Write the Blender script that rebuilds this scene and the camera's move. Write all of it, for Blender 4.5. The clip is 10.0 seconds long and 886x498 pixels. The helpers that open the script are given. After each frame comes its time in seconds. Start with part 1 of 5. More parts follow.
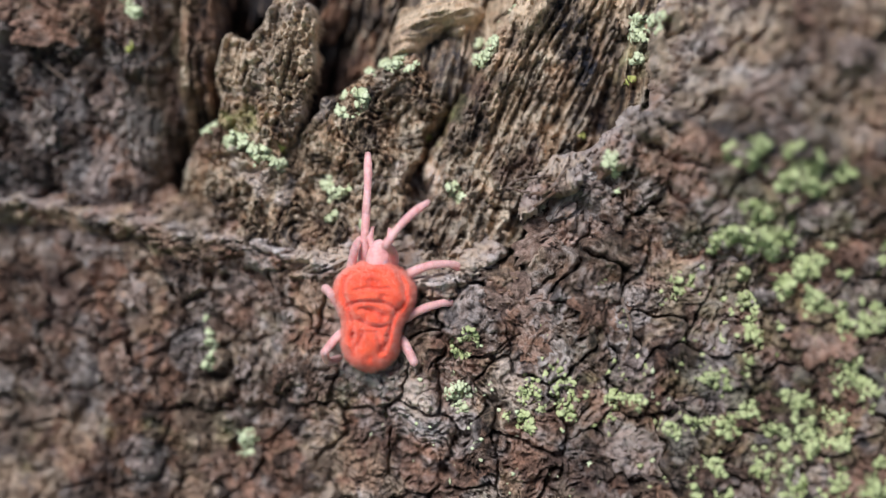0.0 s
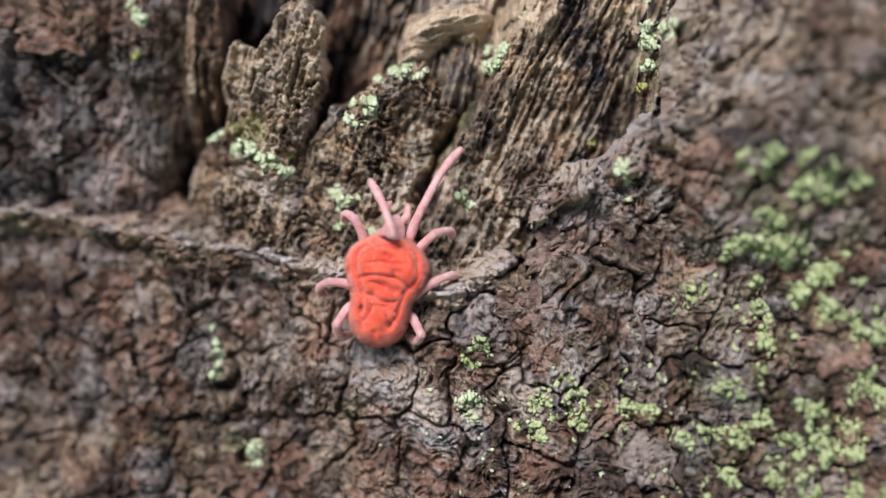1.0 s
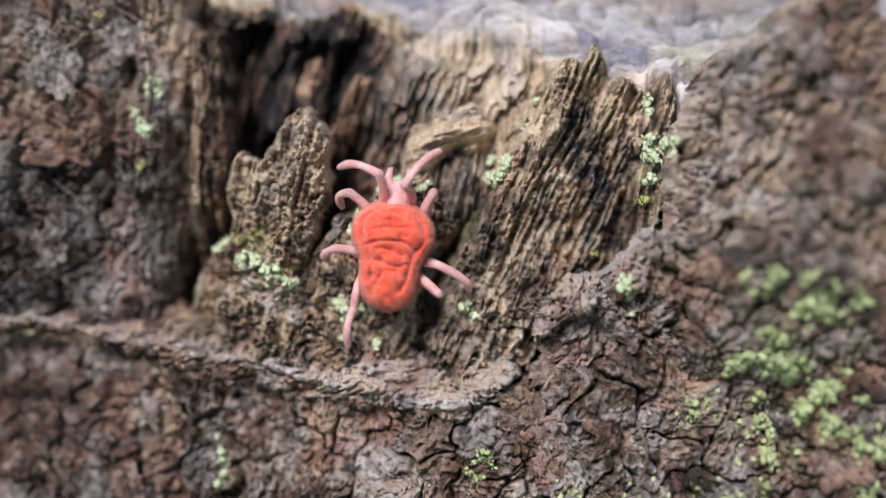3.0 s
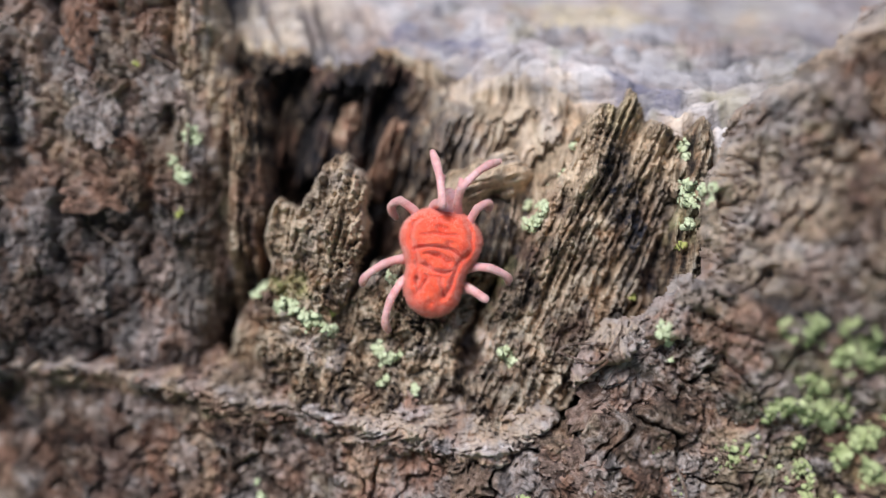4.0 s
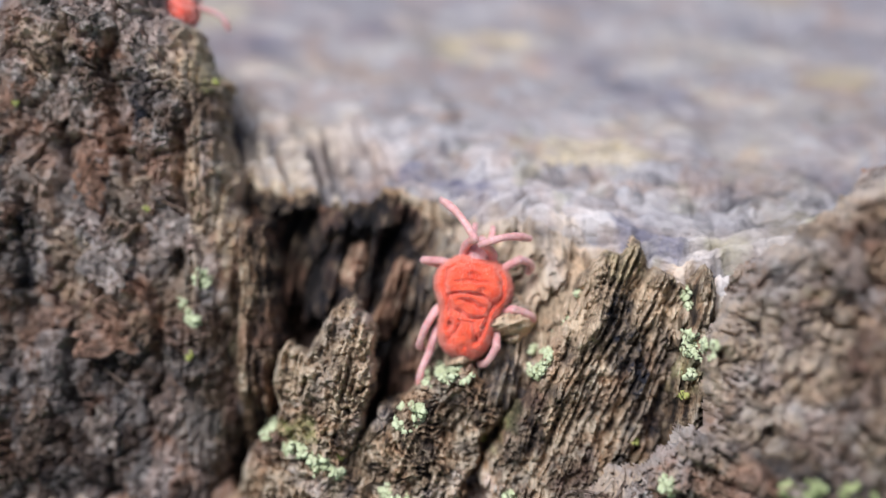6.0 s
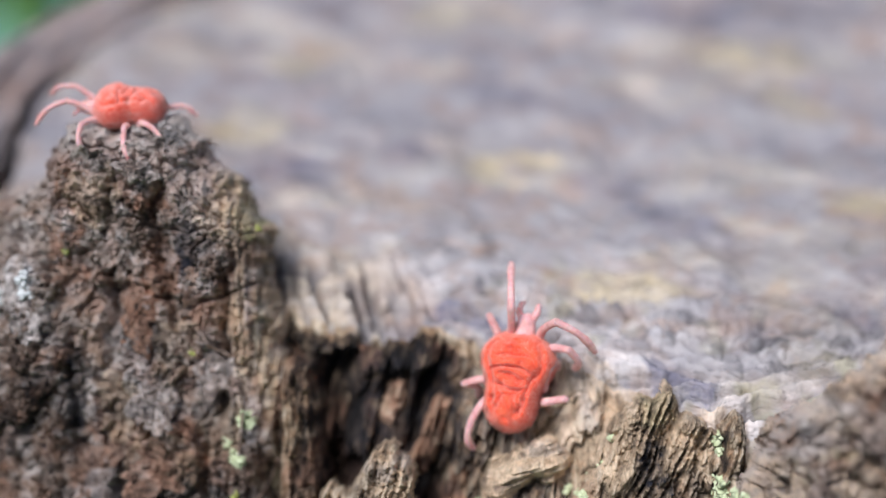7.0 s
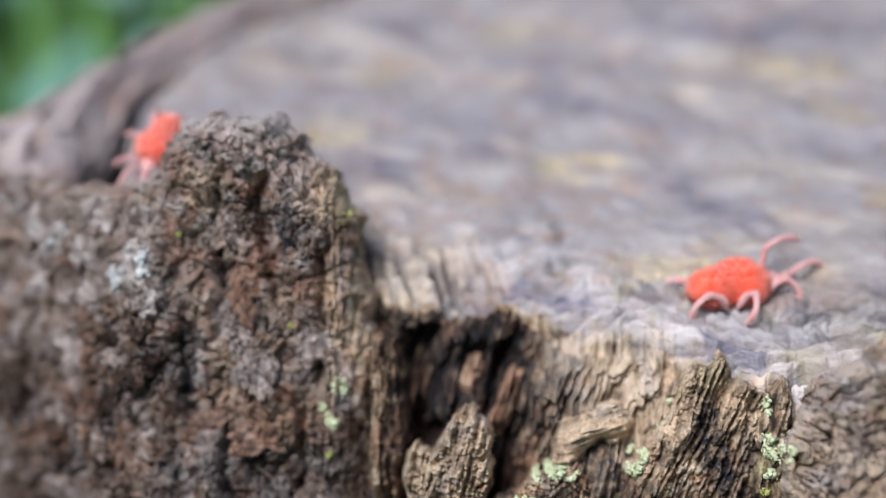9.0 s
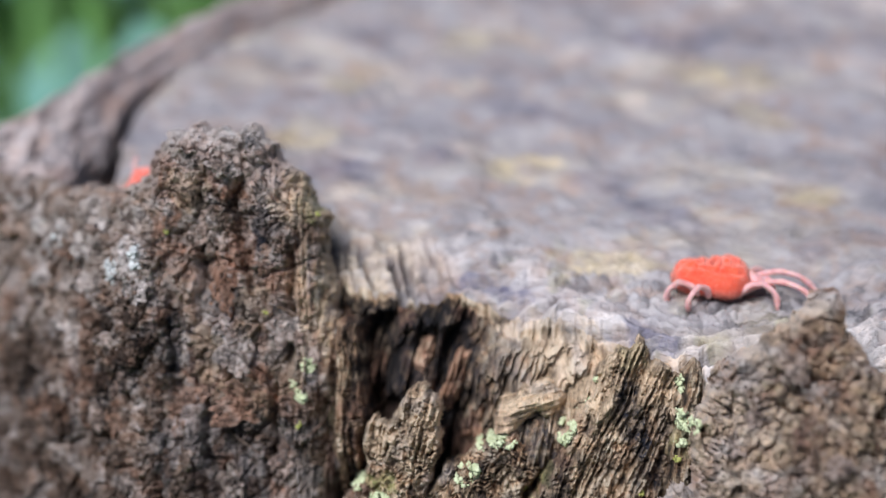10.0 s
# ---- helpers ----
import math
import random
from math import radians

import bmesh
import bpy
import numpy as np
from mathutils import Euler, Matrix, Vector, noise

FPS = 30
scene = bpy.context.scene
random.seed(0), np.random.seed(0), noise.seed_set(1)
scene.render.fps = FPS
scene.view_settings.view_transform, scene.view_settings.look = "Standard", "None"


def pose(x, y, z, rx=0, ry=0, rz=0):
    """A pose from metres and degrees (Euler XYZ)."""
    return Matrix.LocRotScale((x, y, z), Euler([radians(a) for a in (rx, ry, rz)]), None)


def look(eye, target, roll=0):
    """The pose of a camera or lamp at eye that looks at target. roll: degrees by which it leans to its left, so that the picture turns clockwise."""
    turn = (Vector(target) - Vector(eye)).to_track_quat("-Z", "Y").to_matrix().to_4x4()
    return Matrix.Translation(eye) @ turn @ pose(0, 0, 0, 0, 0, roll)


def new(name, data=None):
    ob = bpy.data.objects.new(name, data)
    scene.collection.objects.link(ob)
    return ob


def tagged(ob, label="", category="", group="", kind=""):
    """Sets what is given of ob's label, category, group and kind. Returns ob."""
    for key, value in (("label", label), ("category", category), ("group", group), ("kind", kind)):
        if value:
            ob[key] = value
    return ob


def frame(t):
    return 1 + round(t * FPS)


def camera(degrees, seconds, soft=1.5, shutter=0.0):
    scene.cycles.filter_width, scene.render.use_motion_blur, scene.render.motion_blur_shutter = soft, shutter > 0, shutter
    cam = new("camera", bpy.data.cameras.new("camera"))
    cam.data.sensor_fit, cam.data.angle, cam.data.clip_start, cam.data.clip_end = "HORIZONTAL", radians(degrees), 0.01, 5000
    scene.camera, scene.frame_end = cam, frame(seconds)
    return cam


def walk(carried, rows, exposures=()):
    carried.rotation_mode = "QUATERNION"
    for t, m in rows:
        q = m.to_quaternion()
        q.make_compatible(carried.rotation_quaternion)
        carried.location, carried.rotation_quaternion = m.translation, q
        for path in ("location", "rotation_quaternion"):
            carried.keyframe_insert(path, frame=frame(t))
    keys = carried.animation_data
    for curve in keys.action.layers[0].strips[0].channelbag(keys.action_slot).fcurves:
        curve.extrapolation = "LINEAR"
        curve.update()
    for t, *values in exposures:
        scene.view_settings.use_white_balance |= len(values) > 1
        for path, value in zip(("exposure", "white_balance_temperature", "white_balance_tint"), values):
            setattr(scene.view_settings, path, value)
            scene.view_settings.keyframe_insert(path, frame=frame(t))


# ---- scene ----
cam = camera(30, 10.0, soft=1.15)
PATH = [
    (0, (0.00029, -0.03923, 0.08201), (-0.00008, 0.00241, 0.05432), 0.67),
    (0.1, (0.00028, -0.03920, 0.08193), (-0.00004, 0.00244, 0.05426), 0.69),
    (0.2, (0.00027, -0.03917, 0.08186), (-0.00001, 0.00248, 0.05420), 0.71),
    (0.3, (0.00024, -0.03914, 0.08180), (0.00001, 0.00252, 0.05415), 0.74),
    (0.4, (0.00020, -0.03911, 0.08176), (0.00001, 0.00256, 0.05412), 0.76),
    (0.5, (0.00014, -0.03907, 0.08173), (-0.00002, 0.00260, 0.05411), 0.78),
    (0.6, (0.00005, -0.03904, 0.08173), (-0.00008, 0.00266, 0.05413), 0.78),
    (0.7, (-0.00004, -0.03900, 0.08175), (-0.00016, 0.00271, 0.05418), 0.78),
    (0.8, (-0.00015, -0.03896, 0.08178), (-0.00024, 0.00277, 0.05423), 0.78),
    (0.9, (-0.00023, -0.03892, 0.08180), (-0.00031, 0.00282, 0.05428), 0.78),
    (1, (-0.00030, -0.03889, 0.08181), (-0.00036, 0.00288, 0.05432), 0.78),
    (1.1, (-0.00032, -0.03886, 0.08180), (-0.00038, 0.00293, 0.05435), 0.78),
    (1.2, (-0.00032, -0.03883, 0.08177), (-0.00037, 0.00298, 0.05437), 0.78),
    (1.3, (-0.00031, -0.03882, 0.08174), (-0.00035, 0.00302, 0.05438), 0.77),
    (1.4, (-0.00030, -0.03882, 0.08171), (-0.00034, 0.00305, 0.05438), 0.77),
    (1.5, (-0.00030, -0.03883, 0.08169), (-0.00034, 0.00307, 0.05440), 0.77),
    (1.6, (-0.00032, -0.03885, 0.08168), (-0.00036, 0.00306, 0.05442), 0.76),
    (1.7, (-0.00037, -0.03887, 0.08169), (-0.00040, 0.00306, 0.05445), 0.76),
    (1.8, (-0.00042, -0.03889, 0.08171), (-0.00045, 0.00306, 0.05450), 0.75),
    (1.9, (-0.00047, -0.03888, 0.08175), (-0.00051, 0.00308, 0.05455), 0.75),
    (2, (-0.00052, -0.03884, 0.08180), (-0.00056, 0.00313, 0.05463), 0.74),
    (2.1, (-0.00056, -0.03876, 0.08186), (-0.00061, 0.00323, 0.05471), 0.74),
    (2.2, (-0.00059, -0.03865, 0.08195), (-0.00064, 0.00336, 0.05483), 0.74),
    (2.3, (-0.00061, -0.03852, 0.08208), (-0.00067, 0.00351, 0.05498), 0.74),
    (2.4, (-0.00061, -0.03838, 0.08227), (-0.00068, 0.00366, 0.05519), 0.74),
    (2.5, (-0.00060, -0.03824, 0.08253), (-0.00067, 0.00379, 0.05546), 0.74),
    (2.6, (-0.00058, -0.03813, 0.08288), (-0.00065, 0.00390, 0.05580), 0.70),
    (2.7, (-0.00055, -0.03802, 0.08328), (-0.00062, 0.00400, 0.05618), 0.66),
    (2.8, (-0.00051, -0.03789, 0.08369), (-0.00058, 0.00411, 0.05656), 0.63),
    (2.9, (-0.00046, -0.03773, 0.08406), (-0.00054, 0.00426, 0.05691), 0.59),
    (3, (-0.00041, -0.03753, 0.08436), (-0.00051, 0.00445, 0.05721), 0.55),
    (3.1, (-0.00035, -0.03726, 0.08455), (-0.00050, 0.00473, 0.05740), 0.30),
    (3.2, (-0.00034, -0.03706, 0.08468), (-0.00053, 0.00493, 0.05755), 0.19),
    (4.3, (-0.00121, -0.03698, 0.08622), (-0.00187, 0.00508, 0.05919), -0.25),
    (4.4, (-0.00094, -0.03683, 0.08659), (-0.00155, 0.00520, 0.05950), -0.28),
    (4.5, (-0.00062, -0.03666, 0.08696), (-0.00116, 0.00532, 0.05981), -0.21),
    (4.6, (-0.00055, -0.03662, 0.08712), (-0.00108, 0.00534, 0.05992), -0.32),
    (4.7, (-0.00064, -0.03662, 0.08719), (-0.00117, 0.00533, 0.05998), -0.39),
    (4.8, (-0.00078, -0.03658, 0.08731), (-0.00130, 0.00539, 0.06014), -0.39),
    (4.9, (-0.00086, -0.03641, 0.08763), (-0.00134, 0.00561, 0.06054), -0.31),
    (5, (-0.00082, -0.03622, 0.08801), (-0.00128, 0.00585, 0.06099), -0.22),
    (5.1, (-0.00061, -0.03609, 0.08835), (-0.00110, 0.00597, 0.06132), -0.30),
    (5.2, (-0.00043, -0.03598, 0.08863), (-0.00098, 0.00605, 0.06157), -0.37),
    (6.3, (-0.00119, -0.03441, 0.09110), (-0.00206, 0.00728, 0.06350), -0.38),
    (6.4, (-0.00113, -0.03412, 0.09178), (-0.00203, 0.00748, 0.06406), -0.43),
    (6.5, (-0.00113, -0.03382, 0.09264), (-0.00212, 0.00772, 0.06482), -0.47),
    (6.6, (-0.00137, -0.03364, 0.09339), (-0.00256, 0.00791, 0.06560), -0.89),
    (6.7, (-0.00162, -0.03355, 0.09400), (-0.00302, 0.00803, 0.06627), -1.29),
    (6.8, (-0.00162, -0.03350, 0.09442), (-0.00313, 0.00809, 0.06670), -1.30),
    (6.9, (-0.00148, -0.03349, 0.09470), (-0.00306, 0.00809, 0.06696), -1.23),
    (7, (-0.00134, -0.03351, 0.09486), (-0.00295, 0.00806, 0.06711), -1.19),
    (7.1, (-0.00130, -0.03357, 0.09494), (-0.00293, 0.00801, 0.06721), -1.23),
    (7.2, (-0.00135, -0.03366, 0.09497), (-0.00301, 0.00794, 0.06729), -1.27),
    (7.3, (-0.00148, -0.03376, 0.09500), (-0.00316, 0.00788, 0.06737), -1.28),
    (7.4, (-0.00167, -0.03386, 0.09506), (-0.00338, 0.00782, 0.06748), -1.24),
    (7.5, (-0.00191, -0.03394, 0.09519), (-0.00364, 0.00777, 0.06767), -1.19),
    (7.6, (-0.00217, -0.03398, 0.09542), (-0.00394, 0.00775, 0.06794), -1.29),
    (7.7, (-0.00252, -0.03404, 0.09565), (-0.00435, 0.00771, 0.06820), -1.39),
    (7.8, (-0.00289, -0.03409, 0.09585), (-0.00480, 0.00767, 0.06841), -1.44),
    (7.9, (-0.00320, -0.03413, 0.09598), (-0.00521, 0.00764, 0.06856), -1.44),
    (8, (-0.00339, -0.03416, 0.09601), (-0.00551, 0.00762, 0.06862), -1.42),
    (8.1, (-0.00339, -0.03416, 0.09591), (-0.00563, 0.00765, 0.06858), -1.61),
    (8.2, (-0.00326, -0.03418, 0.09574), (-0.00563, 0.00766, 0.06847), -1.79),
    (8.3, (-0.00306, -0.03427, 0.09554), (-0.00556, 0.00762, 0.06836), -1.90),
    (8.4, (-0.00285, -0.03445, 0.09539), (-0.00548, 0.00750, 0.06830), -1.96),
    (8.5, (-0.00269, -0.03477, 0.09532), (-0.00545, 0.00723, 0.06834), -2.00),
    (8.6, (-0.00263, -0.03528, 0.09540), (-0.00553, 0.00680, 0.06854), -2.16),
    (8.7, (-0.00260, -0.03599, 0.09558), (-0.00564, 0.00616, 0.06885), -2.30),
    (8.8, (-0.00255, -0.03693, 0.09581), (-0.00567, 0.00528, 0.06919), -2.36),
    (8.9, (-0.00240, -0.03812, 0.09605), (-0.00554, 0.00413, 0.06949), -2.33),
    (9, (-0.00210, -0.03958, 0.09625), (-0.00514, 0.00268, 0.06970), -2.21),
    (9.1, (-0.00213, -0.04102, 0.09652), (-0.00500, 0.00126, 0.06998), -2.14),
    (9.2, (-0.00237, -0.04238, 0.09687), (-0.00503, -0.00009, 0.07033), -2.02),
    (9.3, (-0.00268, -0.04360, 0.09728), (-0.00514, -0.00130, 0.07073), -1.81),
    (9.4, (-0.00295, -0.04462, 0.09775), (-0.00523, -0.00232, 0.07118), -1.51),
    (9.5, (-0.00303, -0.04537, 0.09827), (-0.00522, -0.00311, 0.07164), -1.22),
    (9.6, (-0.00281, -0.04580, 0.09884), (-0.00501, -0.00361, 0.07210), -1.46),
    (9.7, (-0.00233, -0.04598, 0.09945), (-0.00464, -0.00388, 0.07257), -1.71),
    (9.8, (-0.00167, -0.04596, 0.10009), (-0.00414, -0.00397, 0.07305), -1.90),
    (9.9, (-0.00088, -0.04581, 0.10075), (-0.00356, -0.00395, 0.07353), -2.01),
    (10, (-0.00003, -0.04559, 0.10141), (-0.00293, -0.00386, 0.07402), -2.04),
]
walk(cam, [(t, look(eye, target, roll)) for t, eye, target, roll in PATH], [(0, 0.28, 5800, 13), (10, 0.28, 5800, 13)])
cam.data.dof.use_dof = True
cam.data.dof.aperture_fstop = 24.5

# ---- light ----
world = bpy.data.worlds.new("overcast_sky")
scene.world = world
world.use_nodes = True
wn, wl = world.node_tree.nodes, world.node_tree.links
sky = wn.new("ShaderNodeTexSky")
sky.sky_type = "NISHITA"
sky.sun_disc = False
sky.sun_elevation, sky.sun_rotation = radians(55), radians(200)
sky.dust_density = 1.5
wl.new(sky.outputs["Color"], wn["Background"].inputs["Color"])
wn["Background"].inputs["Strength"].default_value = 0.056
sun = new("sun", bpy.data.lights.new("sun", "SUN"))
sun.data.energy, sun.data.angle, sun.data.color = 3.8, radians(24), (1.0, 0.975, 0.95)
sun.matrix_world = look((-0.3, -0.45, 1.0), (0, 0, 0))

# ---- plan: u to the right, v into depth, w up along the broken face, in centimetres ----
CM = 0.01
TILT, LIFT = radians(34.2), 5.5
CT, ST = math.cos(TILT), math.sin(TILT)
TOP = 0.78


def place(u, v, w):
    return np.stack([u, v * CT + w * ST, -v * ST + w * CT + LIFT], -1) * CM


def level(x, y, z):
    return np.stack([x, y, z + LIFT], -1) * CM


# ---- noise ----
def cell_hash(ix, iy, seed):
    h = (ix.astype(np.int64) * 374761393 + iy.astype(np.int64) * 668265263 + seed * 974634777) & 0xFFFFFFFF
    h = ((h ^ (h >> 13)) * 1274126177) & 0xFFFFFFFF
    h = ((h ^ (h >> 16)) * 2246822519) & 0xFFFFFFFF
    return ((h ^ (h >> 15)) & 0xFFFFFF) / float(0x1000000)


def perlin(x, y, seed=0):
    ix, iy = np.floor(x), np.floor(y)
    fx, fy = x - ix, y - iy
    sx, sy = fx * fx * fx * (fx * (fx * 6 - 15) + 10), fy * fy * fy * (fy * (fy * 6 - 15) + 10)

    def corner(dx, dy):
        a = cell_hash(ix + dx, iy + dy, seed) * 2 * np.pi
        return np.cos(a) * (fx - dx) + np.sin(a) * (fy - dy)

    low = corner(0, 0) * (1 - sx) + corner(1, 0) * sx
    high = corner(0, 1) * (1 - sx) + corner(1, 1) * sx
    return 1.5 * (low * (1 - sy) + high * sy)


def fbm(x, y, octaves=4, seed=0, gain=0.5):
    total, size = 0.0, 1.0
    for k in range(octaves):
        total = total + size * perlin(x * 2**k, y * 2**k, seed + 17 * k)
        size *= gain
    return total


def ridged(x, y, octaves=3, seed=0, gain=0.5):
    total, size = 0.0, 1.0
    for k in range(octaves):
        total = total + size * (1 - 2 * np.abs(perlin(x * 2**k, y * 2**k, seed + 31 * k)))
        size *= gain
    return total


def worley(x, y, seed=0):
    ix, iy = np.floor(x), np.floor(y)
    first, second, mark = np.full(x.shape, 9.0), np.full(x.shape, 9.0), np.zeros(x.shape)
    for dx in (-1, 0, 1):
        for dy in (-1, 0, 1):
            px = ix + dx + 0.1 + 0.8 * cell_hash(ix + dx, iy + dy, seed)
            py = iy + dy + 0.1 + 0.8 * cell_hash(ix + dx, iy + dy, seed + 5)
            d = np.hypot(px - x, py - y)
            near = d < first
            second = np.where(near, first, np.minimum(second, d))
            mark = np.where(near, cell_hash(ix + dx, iy + dy, seed + 9), mark)
            first = np.where(near, d, first)
    return first, second, mark


def step(a, b, x):
    k = np.clip((x - a) / (b - a), 0, 1)
    return k * k * (3 - 2 * k)


def blob(u, w, cu, cw, ru, rw, turn=0.0):
    c, s = math.cos(radians(turn)), math.sin(radians(turn))
    du, dw = u - cu, w - cw
    return np.exp(-(((du * c + dw * s) / ru) ** 2 + ((dw * c - du * s) / rw) ** 2))


# ---- materials ----
def material(name):
    m = bpy.data.materials.new(name)
    m.use_nodes = True
    nt = m.node_tree
    return m, nt, nt.nodes["Principled BSDF"]


def node(nt, kind, **inputs):
    n = nt.nodes.new(kind)
    for key, value in inputs.items():
        n.inputs[key].default_value = value
    return n


def ramp(nt, fac, stops):
    r = nt.nodes.new("ShaderNodeValToRGB")
    while len(r.color_ramp.elements) < len(stops):
        r.color_ramp.elements.new(0.5)
    for e, (p, c) in zip(r.color_ramp.elements, stops):
        e.position, e.color = p, (*c, 1)
    nt.links.new(fac, r.inputs["Fac"])
    return r.outputs["Color"]


def blend(nt, fac, a, b, mode="MIX"):
    mx = nt.nodes.new("ShaderNodeMix")
    mx.data_type, mx.blend_type = "RGBA", mode
    for socket, value in ((mx.inputs["Factor"], fac), (mx.inputs[6], a), (mx.inputs[7], b)):
        if isinstance(value, bpy.types.NodeSocket):
            nt.links.new(value, socket)
        elif isinstance(value, tuple):
            socket.default_value = (*value, 1)
        else:
            socket.default_value = value
    return mx.outputs[2]


def noise_at(nt, coords, scale, detail=4.0, rough=0.6, distort=0.0, squeeze=None):
    n = node(nt, "ShaderNodeTexNoise", Scale=scale, Detail=detail, Roughness=rough, Distortion=distort)
    if squeeze:
        mp = nt.nodes.new("ShaderNodeMapping")
        if len(squeeze) == 2:
            # drawn out along a level direction: (how far, degrees from x)
            mp.vector_type = "TEXTURE"
            mp.inputs["Scale"].default_value = (squeeze[0], 1, 1)
            mp.inputs["Rotation"].default_value = (0, 0, radians(squeeze[1]))
        else:
            mp.inputs["Scale"].default_value = squeeze
            mp.inputs["Rotation"].default_value = (0, radians(-14), 0)
        nt.links.new(coords, mp.inputs["Vector"])
        coords = mp.outputs["Vector"]
    nt.links.new(coords, n.inputs["Vector"])
    return n.outputs["Fac"]


def attribute(nt, name):
    a = nt.nodes.new("ShaderNodeAttribute")
    a.attribute_name = name
    return a.outputs["Fac"]


def relief_bump(nt, bsdf, height, distance, strength=0.7):
    b = node(nt, "ShaderNodeBump", Strength=strength, Distance=distance)
    nt.links.new(height, b.inputs["Height"])
    nt.links.new(b.outputs["Normal"], bsdf.inputs["Normal"])


def wood_like(name, stops, big, fine, squeeze=None, rough=0.85, stains=()):
    """Weathered wood or bark: broad and fine colour grain, stains and painted shade by mask, fine relief."""
    m, nt, bsdf = material(name)
    pos = nt.nodes.new("ShaderNodeNewGeometry").outputs["Position"]
    broad = noise_at(nt, pos, big, 5, 0.62, 0.6)
    grain = noise_at(nt, pos, fine, 6, 0.68, 0.3, squeeze)
    mixed = node(nt, "ShaderNodeMath")
    mixed.operation = "MULTIPLY_ADD"
    nt.links.new(grain, mixed.inputs[0])
    mixed.inputs[1].default_value = 0.75
    half = node(nt, "ShaderNodeMath")
    half.operation = "MULTIPLY"
    nt.links.new(broad, half.inputs[0])
    half.inputs[1].default_value = 0.52
    half_low = node(nt, "ShaderNodeMath")
    half_low.operation = "SUBTRACT"
    nt.links.new(half.outputs[0], half_low.inputs[0])
    half_low.inputs[1].default_value = 0.06
    nt.links.new(half_low.outputs[0], mixed.inputs[2])
    varied = node(nt, "ShaderNodeMath")
    varied.operation = "MULTIPLY_ADD"
    nt.links.new(attribute(nt, "tone"), varied.inputs[0])
    varied.inputs[1].default_value = 0.28
    nt.links.new(mixed.outputs[0], varied.inputs[2])
    colour = ramp(nt, varied.outputs[0], stops)
    hue = noise_at(nt, pos, big * 2.6, 4, 0.6, 0.8)
    colour = blend(nt, ramp(nt, hue, [(0.45, (0.0,) * 3), (0.68, (0.8,) * 3)]), colour, (1.0, 0.74, 0.56), "MULTIPLY")
    texture = ramp(nt, varied.outputs[0], [(0.38, (0.12,) * 3), (0.52, (0.5,) * 3), (0.75, (1.0,) * 3)])
    for attr, shade in stains:
        speck = noise_at(nt, pos, fine * 0.5, 4, 0.7)
        fac = node(nt, "ShaderNodeMath")
        fac.operation = "MULTIPLY"
        nt.links.new(attribute(nt, attr), fac.inputs[0])
        nt.links.new(ramp(nt, speck, [(0.35, (0.2,) * 3), (0.6, (1.0,) * 3)]), fac.inputs[1])
        colour = blend(nt, fac.outputs[0], colour, blend(nt, 1.0, texture, shade, "MULTIPLY"))
    nt.links.new(colour, bsdf.inputs["Base Color"])
    bsdf.inputs["Roughness"].default_value = rough
    bsdf.inputs["Specular IOR Level"].default_value = 0.3
    relief_bump(nt, bsdf, noise_at(nt, pos, fine * 2.0, 5, 0.7, 0.2, squeeze), 0.00028, 0.9)
    return m


# the last one blackens rotten spots and also paints shade into recesses
STAINS = (("rust", (0.52, 0.27, 0.165)), ("pale", (0.84, 0.75, 0.68)), ("moss", (0.42, 0.40, 0.15)), ("gold", (0.86, 0.64, 0.41)), ("char_shade", (0.03, 0.03, 0.04)))
BARK = wood_like("bark", [(0.37, (0.014, 0.010, 0.008)), (0.51, (0.072, 0.048, 0.034)), (0.64, (0.225, 0.158, 0.115)), (0.80, (0.53, 0.44, 0.37))], 420, 3600, stains=STAINS)
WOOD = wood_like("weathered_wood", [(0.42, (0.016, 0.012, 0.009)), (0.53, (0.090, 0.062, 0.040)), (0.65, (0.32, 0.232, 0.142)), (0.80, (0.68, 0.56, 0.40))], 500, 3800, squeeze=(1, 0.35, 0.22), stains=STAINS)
CUT = wood_like("grey_cut_wood", [(0.30, (0.19, 0.172, 0.180)), (0.48, (0.285, 0.260, 0.262)), (0.66, (0.365, 0.332, 0.318)), (0.90, (0.50, 0.465, 0.45))], 230, 1300, squeeze=(3.2, -24), rough=0.65, stains=STAINS + (("ochre", (0.80, 0.64, 0.37)), ("blue", (0.190, 0.176, 0.225))))


RIM = wood_like("pinkish_bark", [(0.34, (0.13, 0.085, 0.066)), (0.48, (0.40, 0.295, 0.255)), (0.62, (0.58, 0.465, 0.42)), (0.82, (0.68, 0.58, 0.54))], 420, 2600, stains=STAINS)


# ---- mesh helpers ----
def mesh_of(name, verts, faces, mat, smooth=True, masks=None):
    me = bpy.data.meshes.new(name)
    verts, faces = np.asarray(verts, np.float32), np.asarray(faces, np.int32)
    k = faces.shape[1]
    me.vertices.add(len(verts))
    me.vertices.foreach_set("co", verts.ravel())
    me.loops.add(faces.size)
    me.loops.foreach_set("vertex_index", faces.ravel())
    me.polygons.add(len(faces))
    me.polygons.foreach_set("loop_start", np.arange(0, faces.size, k, dtype=np.int32))
    if smooth:
        me.polygons.foreach_set("use_smooth", np.ones(len(faces), bool))
    for key, values in (masks or {}).items():
        me.attributes.new(key, "FLOAT", "POINT").data.foreach_set("value", np.asarray(values, np.float32).ravel())
    me.materials.append(mat)
    me.update(calc_edges=True)
    me.validate()
    return me


def part(name, me, parent, label=""):
    ob = new(name, me)
    ob.parent = parent
    return tagged(ob, label) if label else ob


